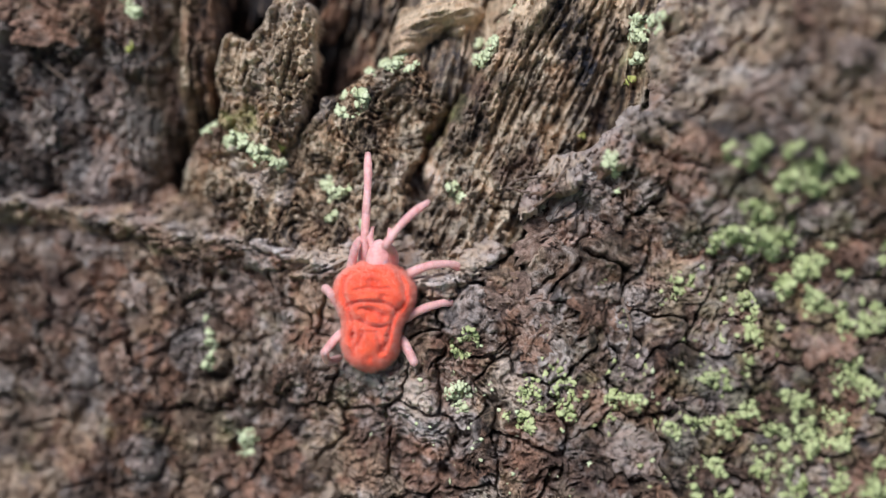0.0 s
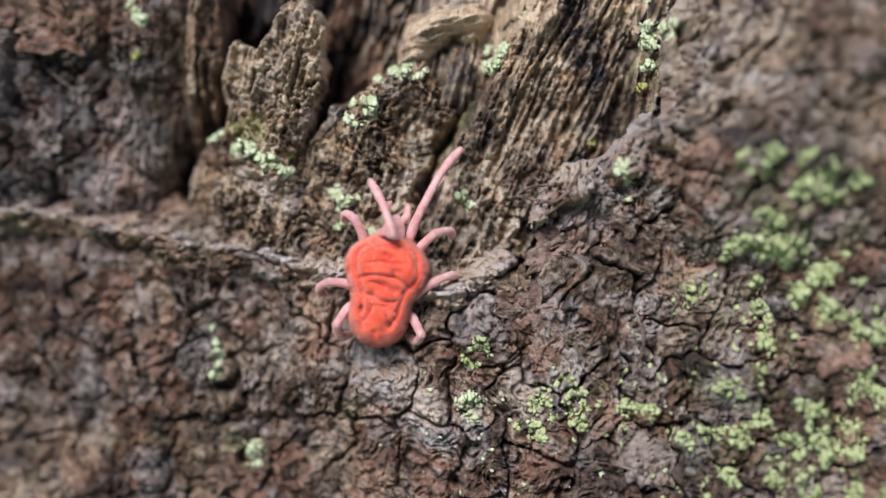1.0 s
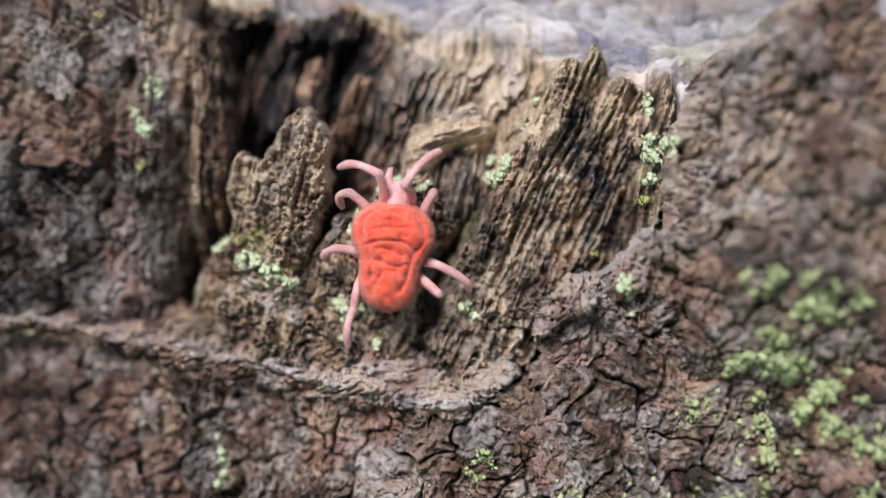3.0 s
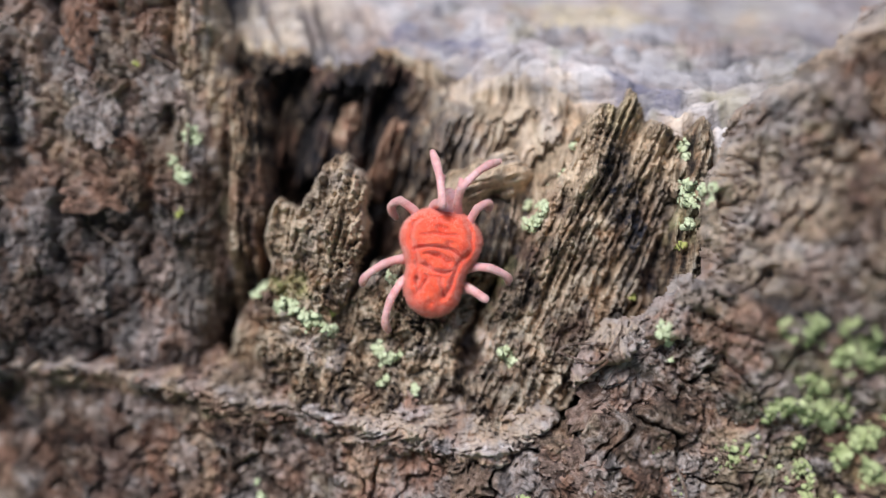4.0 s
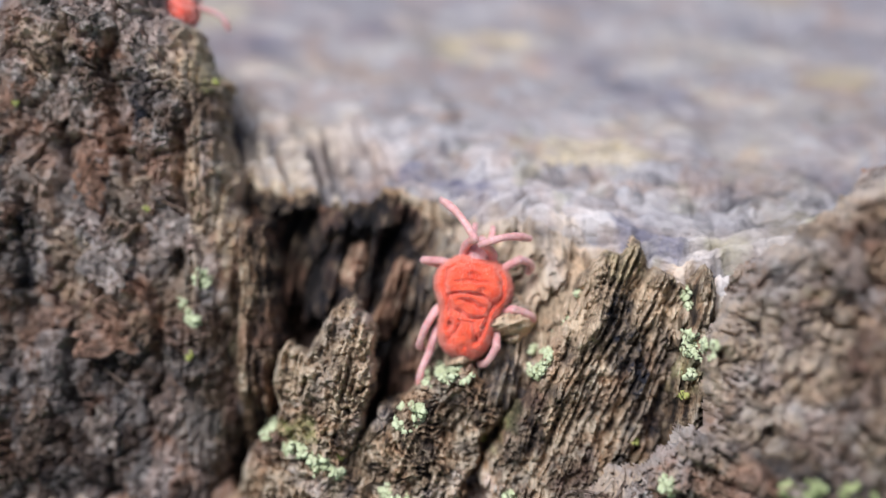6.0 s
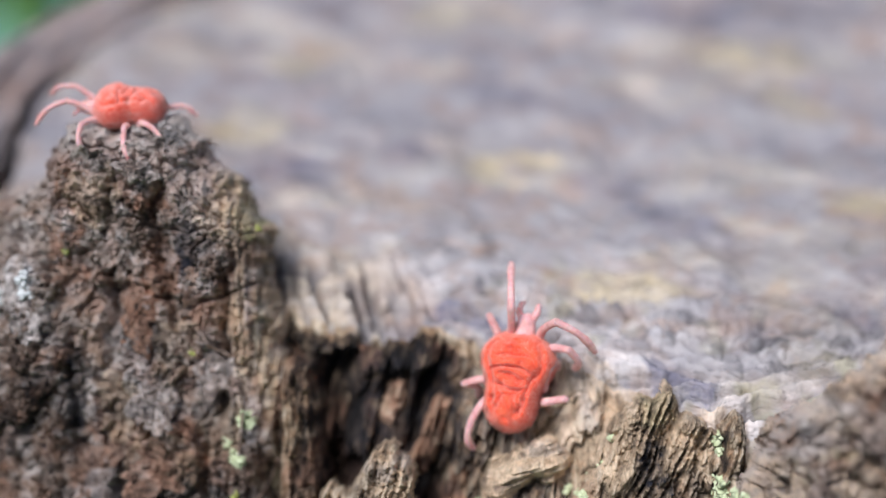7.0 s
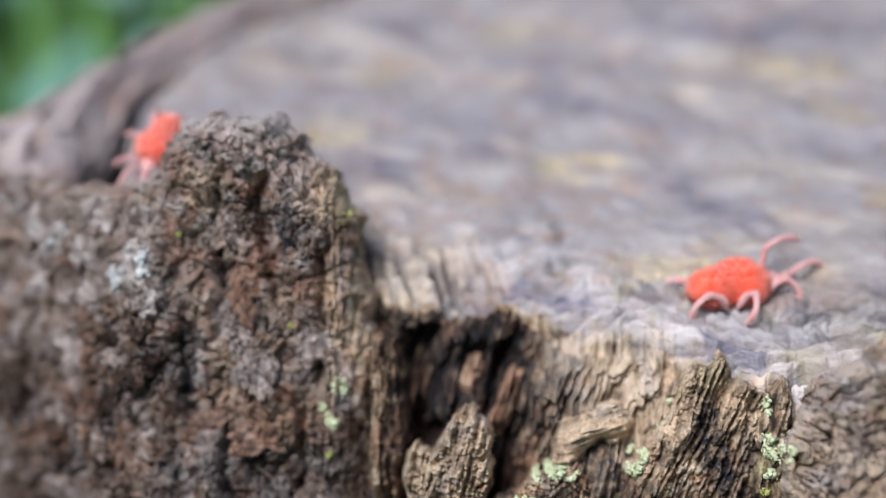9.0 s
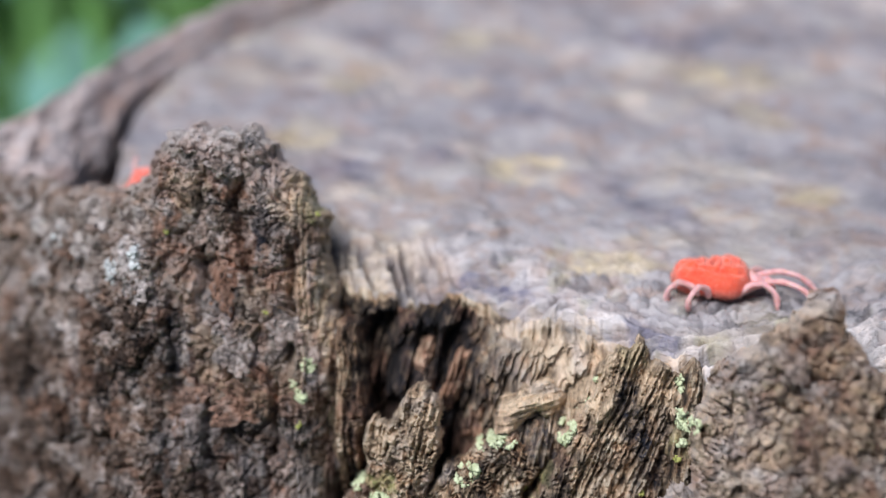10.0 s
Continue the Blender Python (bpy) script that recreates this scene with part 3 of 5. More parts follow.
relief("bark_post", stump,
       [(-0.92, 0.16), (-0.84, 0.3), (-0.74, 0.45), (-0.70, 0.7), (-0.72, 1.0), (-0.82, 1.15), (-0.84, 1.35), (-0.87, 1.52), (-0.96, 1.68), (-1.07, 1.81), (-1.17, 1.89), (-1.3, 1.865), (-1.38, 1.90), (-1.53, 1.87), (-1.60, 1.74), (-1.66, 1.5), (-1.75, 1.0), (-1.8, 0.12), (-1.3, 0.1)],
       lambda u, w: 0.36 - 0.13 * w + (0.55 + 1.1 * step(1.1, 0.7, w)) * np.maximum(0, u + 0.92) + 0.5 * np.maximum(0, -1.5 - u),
       # darker foot and cracks are shade put into tone; the top is paler bark
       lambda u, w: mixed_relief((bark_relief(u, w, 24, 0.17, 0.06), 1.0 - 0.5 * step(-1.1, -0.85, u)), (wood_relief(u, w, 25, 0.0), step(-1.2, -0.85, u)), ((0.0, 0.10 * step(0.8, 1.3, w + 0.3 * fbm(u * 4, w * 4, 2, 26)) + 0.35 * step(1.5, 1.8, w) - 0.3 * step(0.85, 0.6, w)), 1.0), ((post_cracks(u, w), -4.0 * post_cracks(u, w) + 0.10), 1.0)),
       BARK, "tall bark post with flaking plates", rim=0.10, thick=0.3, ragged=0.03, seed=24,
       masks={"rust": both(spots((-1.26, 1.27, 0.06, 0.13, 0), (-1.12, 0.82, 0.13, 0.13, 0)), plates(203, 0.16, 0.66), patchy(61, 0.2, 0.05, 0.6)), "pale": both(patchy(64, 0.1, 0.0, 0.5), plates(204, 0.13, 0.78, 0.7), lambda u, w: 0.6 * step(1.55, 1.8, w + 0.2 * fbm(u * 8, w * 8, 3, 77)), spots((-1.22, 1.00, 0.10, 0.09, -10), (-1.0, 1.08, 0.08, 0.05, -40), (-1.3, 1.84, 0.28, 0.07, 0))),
              # dark spots, plus a patch low down that paints the foot's shade
              "char_shade": both(spots((-1.11, 1.45, 0.05, 0.13, 0), (-1.48, 1.0, 0.035, 0.17, 0)), patchy(63, 0.3, 0.4, 0.85), lambda u, w: 0.55 * step(0.0, 0.6, fbm(u * 5, w * 4, 4, 67) + 0.7 * blob(u, w, -1.1, 0.4, 0.6, 0.3))), "moss": both(spots((-0.92, 1.55, 0.05, 0.12, 0)), lambda u, w: 0.3 * step(-1.05, -0.85, u) * step(-0.3, 0.5, fbm(u * 12, w * 3, 3, 68))), "gold": lambda u, w: plates(207, 0.15, 0.72, 0.55)(u, w) * step(0.55, 0.8, w) + 0.9 * step(-1.08, -0.90, u) * step(0.7, 1.1, w) * step(-0.4, 0.4, fbm(u * 14, w * 3, 3, 70))})
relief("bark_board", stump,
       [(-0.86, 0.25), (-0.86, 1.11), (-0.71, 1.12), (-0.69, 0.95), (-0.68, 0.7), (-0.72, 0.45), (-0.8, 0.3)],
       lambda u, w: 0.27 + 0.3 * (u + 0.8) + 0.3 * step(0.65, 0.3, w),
       # tone falls towards the recess: shade put into the brown
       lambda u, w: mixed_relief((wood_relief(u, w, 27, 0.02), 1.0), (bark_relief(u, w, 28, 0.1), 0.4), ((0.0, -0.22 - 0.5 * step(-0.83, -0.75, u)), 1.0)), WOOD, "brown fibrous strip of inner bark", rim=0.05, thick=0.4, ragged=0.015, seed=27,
       masks={"gold": patchy(69, 0.15, 0.2, 0.8), "rust": patchy(65, 0.2, -0.2, 0.5), "char_shade": patchy(66, 0.2, 0.3, 0.7)})

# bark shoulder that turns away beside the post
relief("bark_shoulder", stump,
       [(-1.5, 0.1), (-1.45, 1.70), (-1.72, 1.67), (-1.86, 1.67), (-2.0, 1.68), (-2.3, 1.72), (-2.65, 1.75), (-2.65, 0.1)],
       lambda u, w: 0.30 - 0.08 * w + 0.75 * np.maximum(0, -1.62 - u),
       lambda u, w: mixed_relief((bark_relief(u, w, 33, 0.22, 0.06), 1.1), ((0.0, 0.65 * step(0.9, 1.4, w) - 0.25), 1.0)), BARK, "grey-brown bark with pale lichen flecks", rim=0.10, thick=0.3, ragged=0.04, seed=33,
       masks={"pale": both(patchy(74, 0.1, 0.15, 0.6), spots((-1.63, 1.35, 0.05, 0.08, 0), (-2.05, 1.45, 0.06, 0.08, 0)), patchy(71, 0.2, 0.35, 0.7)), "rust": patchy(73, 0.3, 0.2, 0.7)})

# bark mound
relief("bark_mound", stump,
       [(0.22, 0.0), (0.27, 0.20), (0.46, 0.41), (0.57, 0.54), (0.58, 0.8), (0.70, 0.98), (0.80, 1.04), (0.93, 1.14), (1.02, 1.23), (1.09, 1.22), (1.12, 1.1), (1.2, 0.98), (1.34, 0.83), (1.6, 0.72), (1.6, -0.2), (0.6, -0.2), (0.3, -0.08)],
       lambda u, w: 0.02 - 0.42 * step(0.25, 0.95, u) + 0.04 * step(0.75, 1.2, w) + 0.34 * step(0.38, -0.22, w) * step(0.3, 0.7, u) + 0.12 * step(0.15, -0.1, w) + 0.3 * np.maximum(0, u - 1.15),
       lambda u, w: mixed_relief((bark_relief(u, w, 37, 0.12, 0.085), 1.15 + 0.5 * step(0.6, 0.85, w)), ((0.0, 0.22 + 0.22 * step(0.3, 0.7, w) + 0.6 * blob(u, w, 0.36, 0.29, 0.22, 0.10, 45)), 1.0)), BARK, "crumbling brown bark mound with green lichen", rim=0.05, thick=0.13, ragged=0.03, seed=37, steep=False,
       masks={"gold": lambda u, w: 0.65 * step(0.3, 0.6, w) * step(-0.4, 0.2, fbm(u * 4, w * 6, 3, 87)), "rust": both(patchy(81, 0.25, 0.0, 0.7), plates(205, 0.18, 0.6, 0.7)), "pale": both(patchy(85, 0.12, 0.15, 0.7), plates(206, 0.12, 0.8, 0.6), spots((0.35, 0.28, 0.22, 0.10, 45), (1.0, 1.18, 0.12, 0.05, 30), (0.36, 0.29, 0.14, 0.035, 45), (0.75, 0.55, 0.2, 0.03, 10))), "char_shade": both(spots((0.85, 0.38, 0.25, 0.04, -15)), patchy(93, 0.06, 0.4, 0.8)), "moss": both(patchy(83, 0.15, 0.5, 1.1), lambda u, w: 0.5 * blob(u, w, 0.95, 0.15, 0.30, 0.30) * step(-0.2, 0.3, fbm(u * 8, w * 8, 3, 78)))})

relief("bark_lip", stump,
       [(0.20, 0.22), (0.25, 0.30), (0.34, 0.37), (0.45, 0.43), (0.56, 0.47), (0.60, 0.42), (0.52, 0.35), (0.43, 0.27), (0.33, 0.20), (0.25, 0.17)],
       lambda u, w: -0.07 - 0.42 * step(0.25, 0.95, u) + 0.75 * np.maximum(0, w - 0.16 - 0.55 * (u - 0.2)),
       lambda u, w: mixed_relief((bark_relief(u * 1.4, w, 39, 0.12, 0.05), 1.4), ((0.0, 0.60), 1.0)), BARK, "pale pinkish lip of bark", rim=0.035, thick=0.14, ragged=0.05, seed=39,
       masks={"pale": patchy(89, 0.1, -0.4, 0.2), "gold": patchy(91, 0.09, -0.1, 0.3), "rust": both(patchy(90, 0.1, 0.0, 0.4), plates(210, 0.1, 0.7, 0.8)), "char_shade": patchy(92, 0.1, 0.3, 0.6)})


# ---- heartwood: broken wall, rim and cut top in one sheet ----
def heartwood():
    xs = np.concatenate([np.arange(-2.05, -0.95, 0.015), np.arange(-0.95, 0.8, 0.0048), np.arange(0.8, 3.6, 0.02)])
    down = -np.linspace(1.25, 0, 190, endpoint=False)
    back = np.concatenate([np.linspace(0, 0.8, 110, endpoint=False), np.linspace(0.8, 4.0, 150)])
    s = np.concatenate([down, back])
    x, s = np.meshgrid(xs, s)
    rim_y = np.interp(xs, [-2.0, -0.9, -0.72, -0.5, -0.36, -0.23, -0.12, 0.09, 0.28, 0.51, 0.8, 1.6, 3.4], [1.3, 1.1, 0.97, 0.95, 0.93, 0.90, 0.86, 0.76, 0.66, 0.57, 0.5, 0.6, 1.4])
    frayed = 0.05 * fbm(xs * 5, xs * 0 + 0.5, 4, 91) + 0.018 * ridged(xs * 15, xs * 0 + 0.3, 2, 92)
    wall, top = np.minimum(s, 0), np.maximum(s, 0)
    soft = (0.10 - 0.065 * step(-0.1, -0.35, x)) * np.exp(-np.abs(s) / 0.07)
    y = rim_y[None] + frayed[None] * np.exp(-top / 0.14) + top + soft * 0.4 + (0.13 * fbm((x - 0.35 * s) * 7, s * 2.2, 3, 115) * np.minimum(1, -wall / 0.12) - 0.45 * np.minimum(0.32, -wall)) * step(-0.1, -0.4, x) + 0.14 * step(-0.50, -0.66, x) * np.minimum(1, -wall / 0.25) - 0.10 * np.minimum(1, -wall / 0.8) - 0.6 * np.minimum(0.28, -wall) * step(-0.35, -0.1, x) * (1 - 0.95 * step(0.15, 0.38, x))
    dip = 0.10 * step(0.0, 0.7, x) * np.exp(-top / 0.35) + 0.04 * fbm(x * 2.2, s * 2.2, 3, 94)
    z = TOP + wall - soft - dip * (s > -0.2)
    wood_tone = wood_relief(x + 0.02 * fbm(x * 5, s * 7, 2, 89), s, 97, 0.34, 1.6)
    across, along = s * 0.92 - x * 0.40, x * 0.92 + s * 0.40
    grooves = ridged(across * 13 + 0.6 * fbm(x * 4, s * 3, 2, 95), along * 1.8, 2, 96)
    y = y + (s < 0.05) * wood_tone[0] * np.minimum(1, (0.05 - s) / 0.1)
    near = np.exp(-top / 0.5)
    z = z - 0.016 * np.exp(-np.abs(s) / 0.07) * step(-0.1, 0.5, perlin(x * 13 - 7 * s, s * 3, 117)) - 0.014 * np.exp(-np.abs(s) / 0.06) * step(0.0, 0.4, perlin(x * 31 - 14 * s, s * 4, 118))
    crumbs, crumb_mark = pebbles(x, s, 0.05, 116)
    z = z - (s >= 0) * 0.018 * crumbs * np.exp(-((top - 0.42) / 0.16) ** 2) * step(-0.3, 0.1, x)
    z = z + (s >= 0) * np.minimum(1, top / 0.06) * (0.045 * near * grooves + 0.018 * near * ridged(across * 30, along * 4, 2, 119) + 0.020 * (0.3 + 0.7 * near) * fbm(across * 10, along * 5, 4, 98) - 0.012 * step(0.25, 0.7, fbm(x * 5, s * 9, 3, 99)))
    # eroded channels beside the post
    hollow = step(-0.05, 0.40, perlin(x * 19 + 6 * s + 0.5 * fbm(x * 6, s * 6, 2, 90), s * 2.2, 93))
    # beside the post the top stands higher behind a fluted slope
    slope = step(-0.15, -0.6, x) * step(0.0, 0.24, top + 0.05 * fbm(x * 7, s * 2, 3, 88)) * np.exp(-np.maximum(0, top - 0.3) / 0.9)
    z = z + (s >= 0) * 0.05 * slope - 0.04 * np.exp(-np.abs(s) / 0.1) * step(-0.1, -0.4, x) * (0.3 + fbm(x * 7, x * 0 + 0.3, 3, 84))
    worn = (s >= 0) * step(-0.22, -0.6, x) * np.exp(-((top - 0.17 - 0.05 * fbm(x * 6, s * 2, 2, 85)) / 0.13) ** 2)
    z = z - worn * (0.02 + 0.13 * hollow)
    azimuth = np.degrees(np.arctan2(y - 1.6, x - 0.8))
    keep = (np.hypot(x - 0.8, y - 1.6) < 2.76 + 0.24 * step(176, 152, np.where(azimuth < 0, 360 + azimuth, azimuth)) + 0.03 * fbm(np.arctan2(y - 1.6, x - 0.8) * 6, x * 0, 3, 113))
    n = fbm(x * 1.6 + 0.8 * s, s * 2.2, 4, 101)
    flat = s > 0.02
    # cleft beside the broad splinter, its shade painted through tone and stain masks
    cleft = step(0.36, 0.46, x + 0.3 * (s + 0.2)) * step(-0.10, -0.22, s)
    ochre = sum(blob(x, y, *p) for p in ((-0.4, 3.3, 0.16, 0.2), (-1.1, 2.3, 0.2, 0.16), (0.9, 2.9, 0.26, 0.16, -20), (-0.1, 2.0, 0.17, 0.12), (1.05, 2.5, 0.2, 0.09, -35), (0.3, 1.22, 0.2, 0.12), (-0.98, 2.8, 0.12, 0.12), (1.2, 1.75, 0.18, 0.12)))
    blue = sum(blob(x, y, *p) for p in ((-0.2, 2.7, 0.14, 0.14), (0.3, 1.9, 0.16, 0.10), (0.52, 1.62, 0.22, 0.09, -35), (-0.9, 3.4, 0.14, 0.14), (-0.9, 1.9, 0.2, 0.12), (1.0, 1.15, 0.16, 0.10, -30), (-0.5, 2.05, 0.14, 0.10), (-1.2, 3.0, 0.12, 0.10), (0.75, 3.3, 0.5, 0.16), (0.1, 2.45, 0.3, 0.08, -30)))
    # lower tone in the left recess and the flutes is shade put into colour
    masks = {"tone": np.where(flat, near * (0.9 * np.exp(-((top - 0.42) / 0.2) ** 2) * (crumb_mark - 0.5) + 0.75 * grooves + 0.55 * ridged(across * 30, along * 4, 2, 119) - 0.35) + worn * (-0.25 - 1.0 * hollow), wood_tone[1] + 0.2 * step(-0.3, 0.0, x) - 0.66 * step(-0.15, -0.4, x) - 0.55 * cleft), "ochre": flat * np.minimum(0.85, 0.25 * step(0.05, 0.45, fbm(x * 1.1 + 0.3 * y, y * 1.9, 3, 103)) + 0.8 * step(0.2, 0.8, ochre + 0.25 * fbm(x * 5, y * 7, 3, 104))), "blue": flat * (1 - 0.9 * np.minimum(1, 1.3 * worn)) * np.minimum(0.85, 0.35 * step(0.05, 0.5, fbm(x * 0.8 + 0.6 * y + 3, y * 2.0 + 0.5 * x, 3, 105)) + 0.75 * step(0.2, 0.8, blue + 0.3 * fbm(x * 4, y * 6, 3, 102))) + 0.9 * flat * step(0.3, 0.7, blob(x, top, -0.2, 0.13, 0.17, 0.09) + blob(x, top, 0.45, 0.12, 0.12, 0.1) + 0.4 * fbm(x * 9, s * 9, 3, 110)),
             "pale": np.where(flat, np.maximum(step(0.2, 0.6, fbm(x * 3, y * 3, 3, 106)) * 0.4, 0.75 * (0.25 + 0.75 * step(-0.1, 0.6, grooves)) * step(-0.25, 0.0, x) * step(0.35, 0.15, top + 0.15 * fbm(x * 6, s * 6, 3, 86))), 0.5 * (1 - cleft) * step(-0.3, -0.05, x) * step(-0.2, 0.4, fbm(x * 5, s * 2, 3, 108))),
             # below the rim the black paints the shade of recess and cleft
             "rust": (s < 0) * step(0.0, 0.4, fbm(x * 5, s * 3, 3, 107)) * step(0.05, -0.3, x), "char_shade": 0.75 * flat * step(0.66, 0.74, crumb_mark) * np.exp(-((top - 0.40) / 0.22) ** 2) * step(-0.55, -0.2, x) + (s < 0) * 0.8 * np.maximum(1.1 * step(-0.45, 0.10, fbm((x - 0.35 * s) * 6, s * 3, 3, 109)) * step(0.1, -0.3, x), cleft * step(-0.3, 0.2, fbm(x * 16, s * 3, 3, 83))),
             "gold": 0.35 * worn * (1 - 0.8 * hollow) + (s < 0.06) * 0.6 * (1 - cleft) * step(-0.35, -0.05, x) * step(-0.4, 0.3, fbm(x * 6, s * 2, 3, 112)),
             "moss": 0.6 * flat * near * step(-0.3, 0.0, x) * step(0.3, 0.7, fbm(x * 8, y * 8, 3, 111))}
    masks = {k: m[keep] for k, m in masks.items()}
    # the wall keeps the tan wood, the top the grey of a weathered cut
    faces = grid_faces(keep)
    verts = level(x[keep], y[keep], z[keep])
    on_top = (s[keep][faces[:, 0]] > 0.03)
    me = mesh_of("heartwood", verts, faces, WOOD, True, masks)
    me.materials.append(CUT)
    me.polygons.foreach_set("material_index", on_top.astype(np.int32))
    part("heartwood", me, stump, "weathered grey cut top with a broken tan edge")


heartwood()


def trunk():
    """The outer bark: the standing rim round the back, and the flared foot down to the ground."""
    a = np.radians(np.linspace(-8, 181, 700))
    prof_r = np.array([2.90, 2.91, 2.93, 2.97, 3.05, 3.17, 3.26, 3.31, 3.34, 3.37, 3.5, 3.8, 4.3])
    prof_z = np.array([-0.4, 0.50, 0.72, 0.80, 0.84, 0.84, 0.81, 0.6, 0.1, -1.0, -2.5, -4.5, -5.6])
    t = np.linspace(0, len(prof_r) - 1, 240)
    r0, z0 = np.interp(t, np.arange(len(prof_r)), prof_r), np.interp(t, np.arange(len(prof_r)), prof_z)
    ang, r = np.meshgrid(a, r0)
    _, z = np.meshgrid(a, z0)
    arc = ang * 2.8
    side = np.meshgrid(a, t)[1] * 0.3
    rough, tone = bark_relief(arc, side, 121, 0.3, 0.06)
    fade = step(3, 6, np.meshgrid(a, t)[1])
    r = r - rough * (0.4 + 0.6 * fade) + 0.08 * fbm(arc * 0.8, side * 0.4, 3, 123)
    turn = np.degrees(ang)
    high = step(-1.2, 0.0, z)
    r = r + high * (0.20 * step(176, 152, turn) - (0.5 - 0.75 * step(152, 170, turn)) * (r - 2.86))
    z = z + (0.07 * fbm(arc * 1.2, side * 1.5, 4, 125)) * step(0.0, 0.6, z)
    keep = np.ones(r.shape, bool)
    masks = {"tone": tone.ravel() + 0.4, "rust": step(0.0, 0.5, fbm(arc, side, 3, 127)).ravel() * 0.3, "pale": (0.15 + 0.3 * step(-0.4, 0.5, fbm(arc * 2, side * 2, 3, 129))).ravel()}
    me = mesh_of("outer_bark", level(0.8 + r * np.cos(ang), 1.6 + r * np.sin(ang), z).reshape(-1, 3), grid_faces(keep), RIM, True, masks)
    part("outer_bark", me, stump, "brown bark standing round the rim")
    # foot below the broken face
    a = np.radians(np.linspace(175, 365, 300))
    t = np.linspace(0, 1, 80)
    ang, t = np.meshgrid(a, t)
    z = -0.75 - 4.85 * t
    r = 3.3 + 0.98 * t**2
    x, y = 0.8 + r * np.cos(ang), 1.6 + r * np.sin(ang)
    y = np.maximum(y, 0.28 + (z + 0.17) * 0.68 - 0.27 * x)
    d, tone = bark_relief(ang * 2.8, z, 131, 0.3, 0.05)
    me = mesh_of("stump_foot", level(x, y + d, z).reshape(-1, 3), grid_faces(np.ones(x.shape, bool)), BARK, True, {"tone": tone.ravel()})
    part("stump_foot", me, stump, "flared foot of the stump in dark bark")


trunk()

# ---- lichen ----
def plain_mat(name, a, b, scale, rough=0.9, sheen=0.0, coords="Position"):
    m, nt, bsdf = material(name)
    if coords == "Position":
        pos = nt.nodes.new("ShaderNodeNewGeometry").outputs["Position"]
    else:
        pos = nt.nodes.new("ShaderNodeTexCoord").outputs["Object"]
    fac = noise_at(nt, pos, scale, 5, 0.65, 0.4)
    nt.links.new(ramp(nt, fac, [(0.3, a), (0.7, b)]), bsdf.inputs["Base Color"])
    bsdf.inputs["Roughness"].default_value = rough
    bsdf.inputs["Specular IOR Level"].default_value = 0.25
    bsdf.inputs["Sheen Weight"].default_value = sheen
    bsdf.inputs["Sheen Roughness"].default_value = 0.5
    relief_bump(nt, bsdf, noise_at(nt, pos, scale * 2.5, 4, 0.7), 0.00006, 0.6)
    return m


GREEN_LICHEN = plain_mat("yellow_green_lichen", (0.29, 0.33, 0.12), (0.58, 0.62, 0.31), 1800)
GREY_LICHEN = plain_mat("grey_lichen", (0.42, 0.43, 0.40), (0.72, 0.72, 0.68), 2200)
MINT_LICHEN = plain_mat("pale_mint_lichen", (0.40, 0.44, 0.22), (0.70, 0.74, 0.47), 2500)


def front_at(u, w):
    i = np.clip(((w + 1.0) / RES).astype(int), 0, GU.shape[0] - 1)
    j = np.clip(((u + 2.7) / RES).astype(int), 0, GU.shape[1] - 1)
    return FRONT[i, j]


ICO = bmesh.new()
bmesh.ops.create_icosphere(ICO, subdivisions=1, radius=1.0)
ICO_V = np.array([v.co[:] for v in ICO.verts])
ICO_F = np.array([[v.index for v in f.verts] for f in ICO.faces])
ICO.free()


def lichen(u, w, ru, rw, turn, count, mat, label, size=0.016, seed=0):
    """A crust of small rounded granules on the bark."""
    rng = np.random.default_rng(seed)
    a, r = rng.uniform(0, 2 * np.pi, count * 3), np.sqrt(rng.uniform(0, 1, count * 3))
    pu, pw = ru * r * np.cos(a), rw * r * np.sin(a)
    c, s = math.cos(radians(turn)), math.sin(radians(turn))
    pu, pw = u + pu * c - pw * s, w + pu * s + pw * c
    take = np.argsort(-(fbm(pu * 13, pw * 13, 3, seed + 200) + 0.18 * rng.uniform(-1, 1, len(pu)) - 0.3 * r))[:count]
    pu, pw = pu[take], pw[take]
    pv = front_at(pu, pw)
    ok = pv < 2
    pu, pv, pw = pu[ok], pv[ok], pw[ok]
    n = len(pu)
    if n == 0:
        return
    scale = size * rng.uniform(0.5, 1.3, (n, 1, 1)) * np.stack([rng.uniform(0.8, 1.8, n), np.full(n, 0.15), rng.uniform(0.8, 1.8, n)], -1)[:, None, :]
    lumps = ICO_V[None] * (1 + 0.55 * rng.uniform(-1, 1, (n, len(ICO_V), 1))) * scale
    p = lumps + np.stack([pu, pv, pw], -1)[:, None, :]
    verts = place(p[..., 0].ravel(), p[..., 1].ravel(), p[..., 2].ravel())
    base = verts.mean(0)
    verts = verts - base
    faces = (ICO_F[None] + (np.arange(n) * len(ICO_V))[:, None, None]).reshape(-1, 3)
    ob = new("lichen_patch", mesh_of("lichen_patch", verts, faces, mat, False))
    ob.location = base
    return tagged(ob, label, "lichen", "lichen patches on the stump", "stuff")


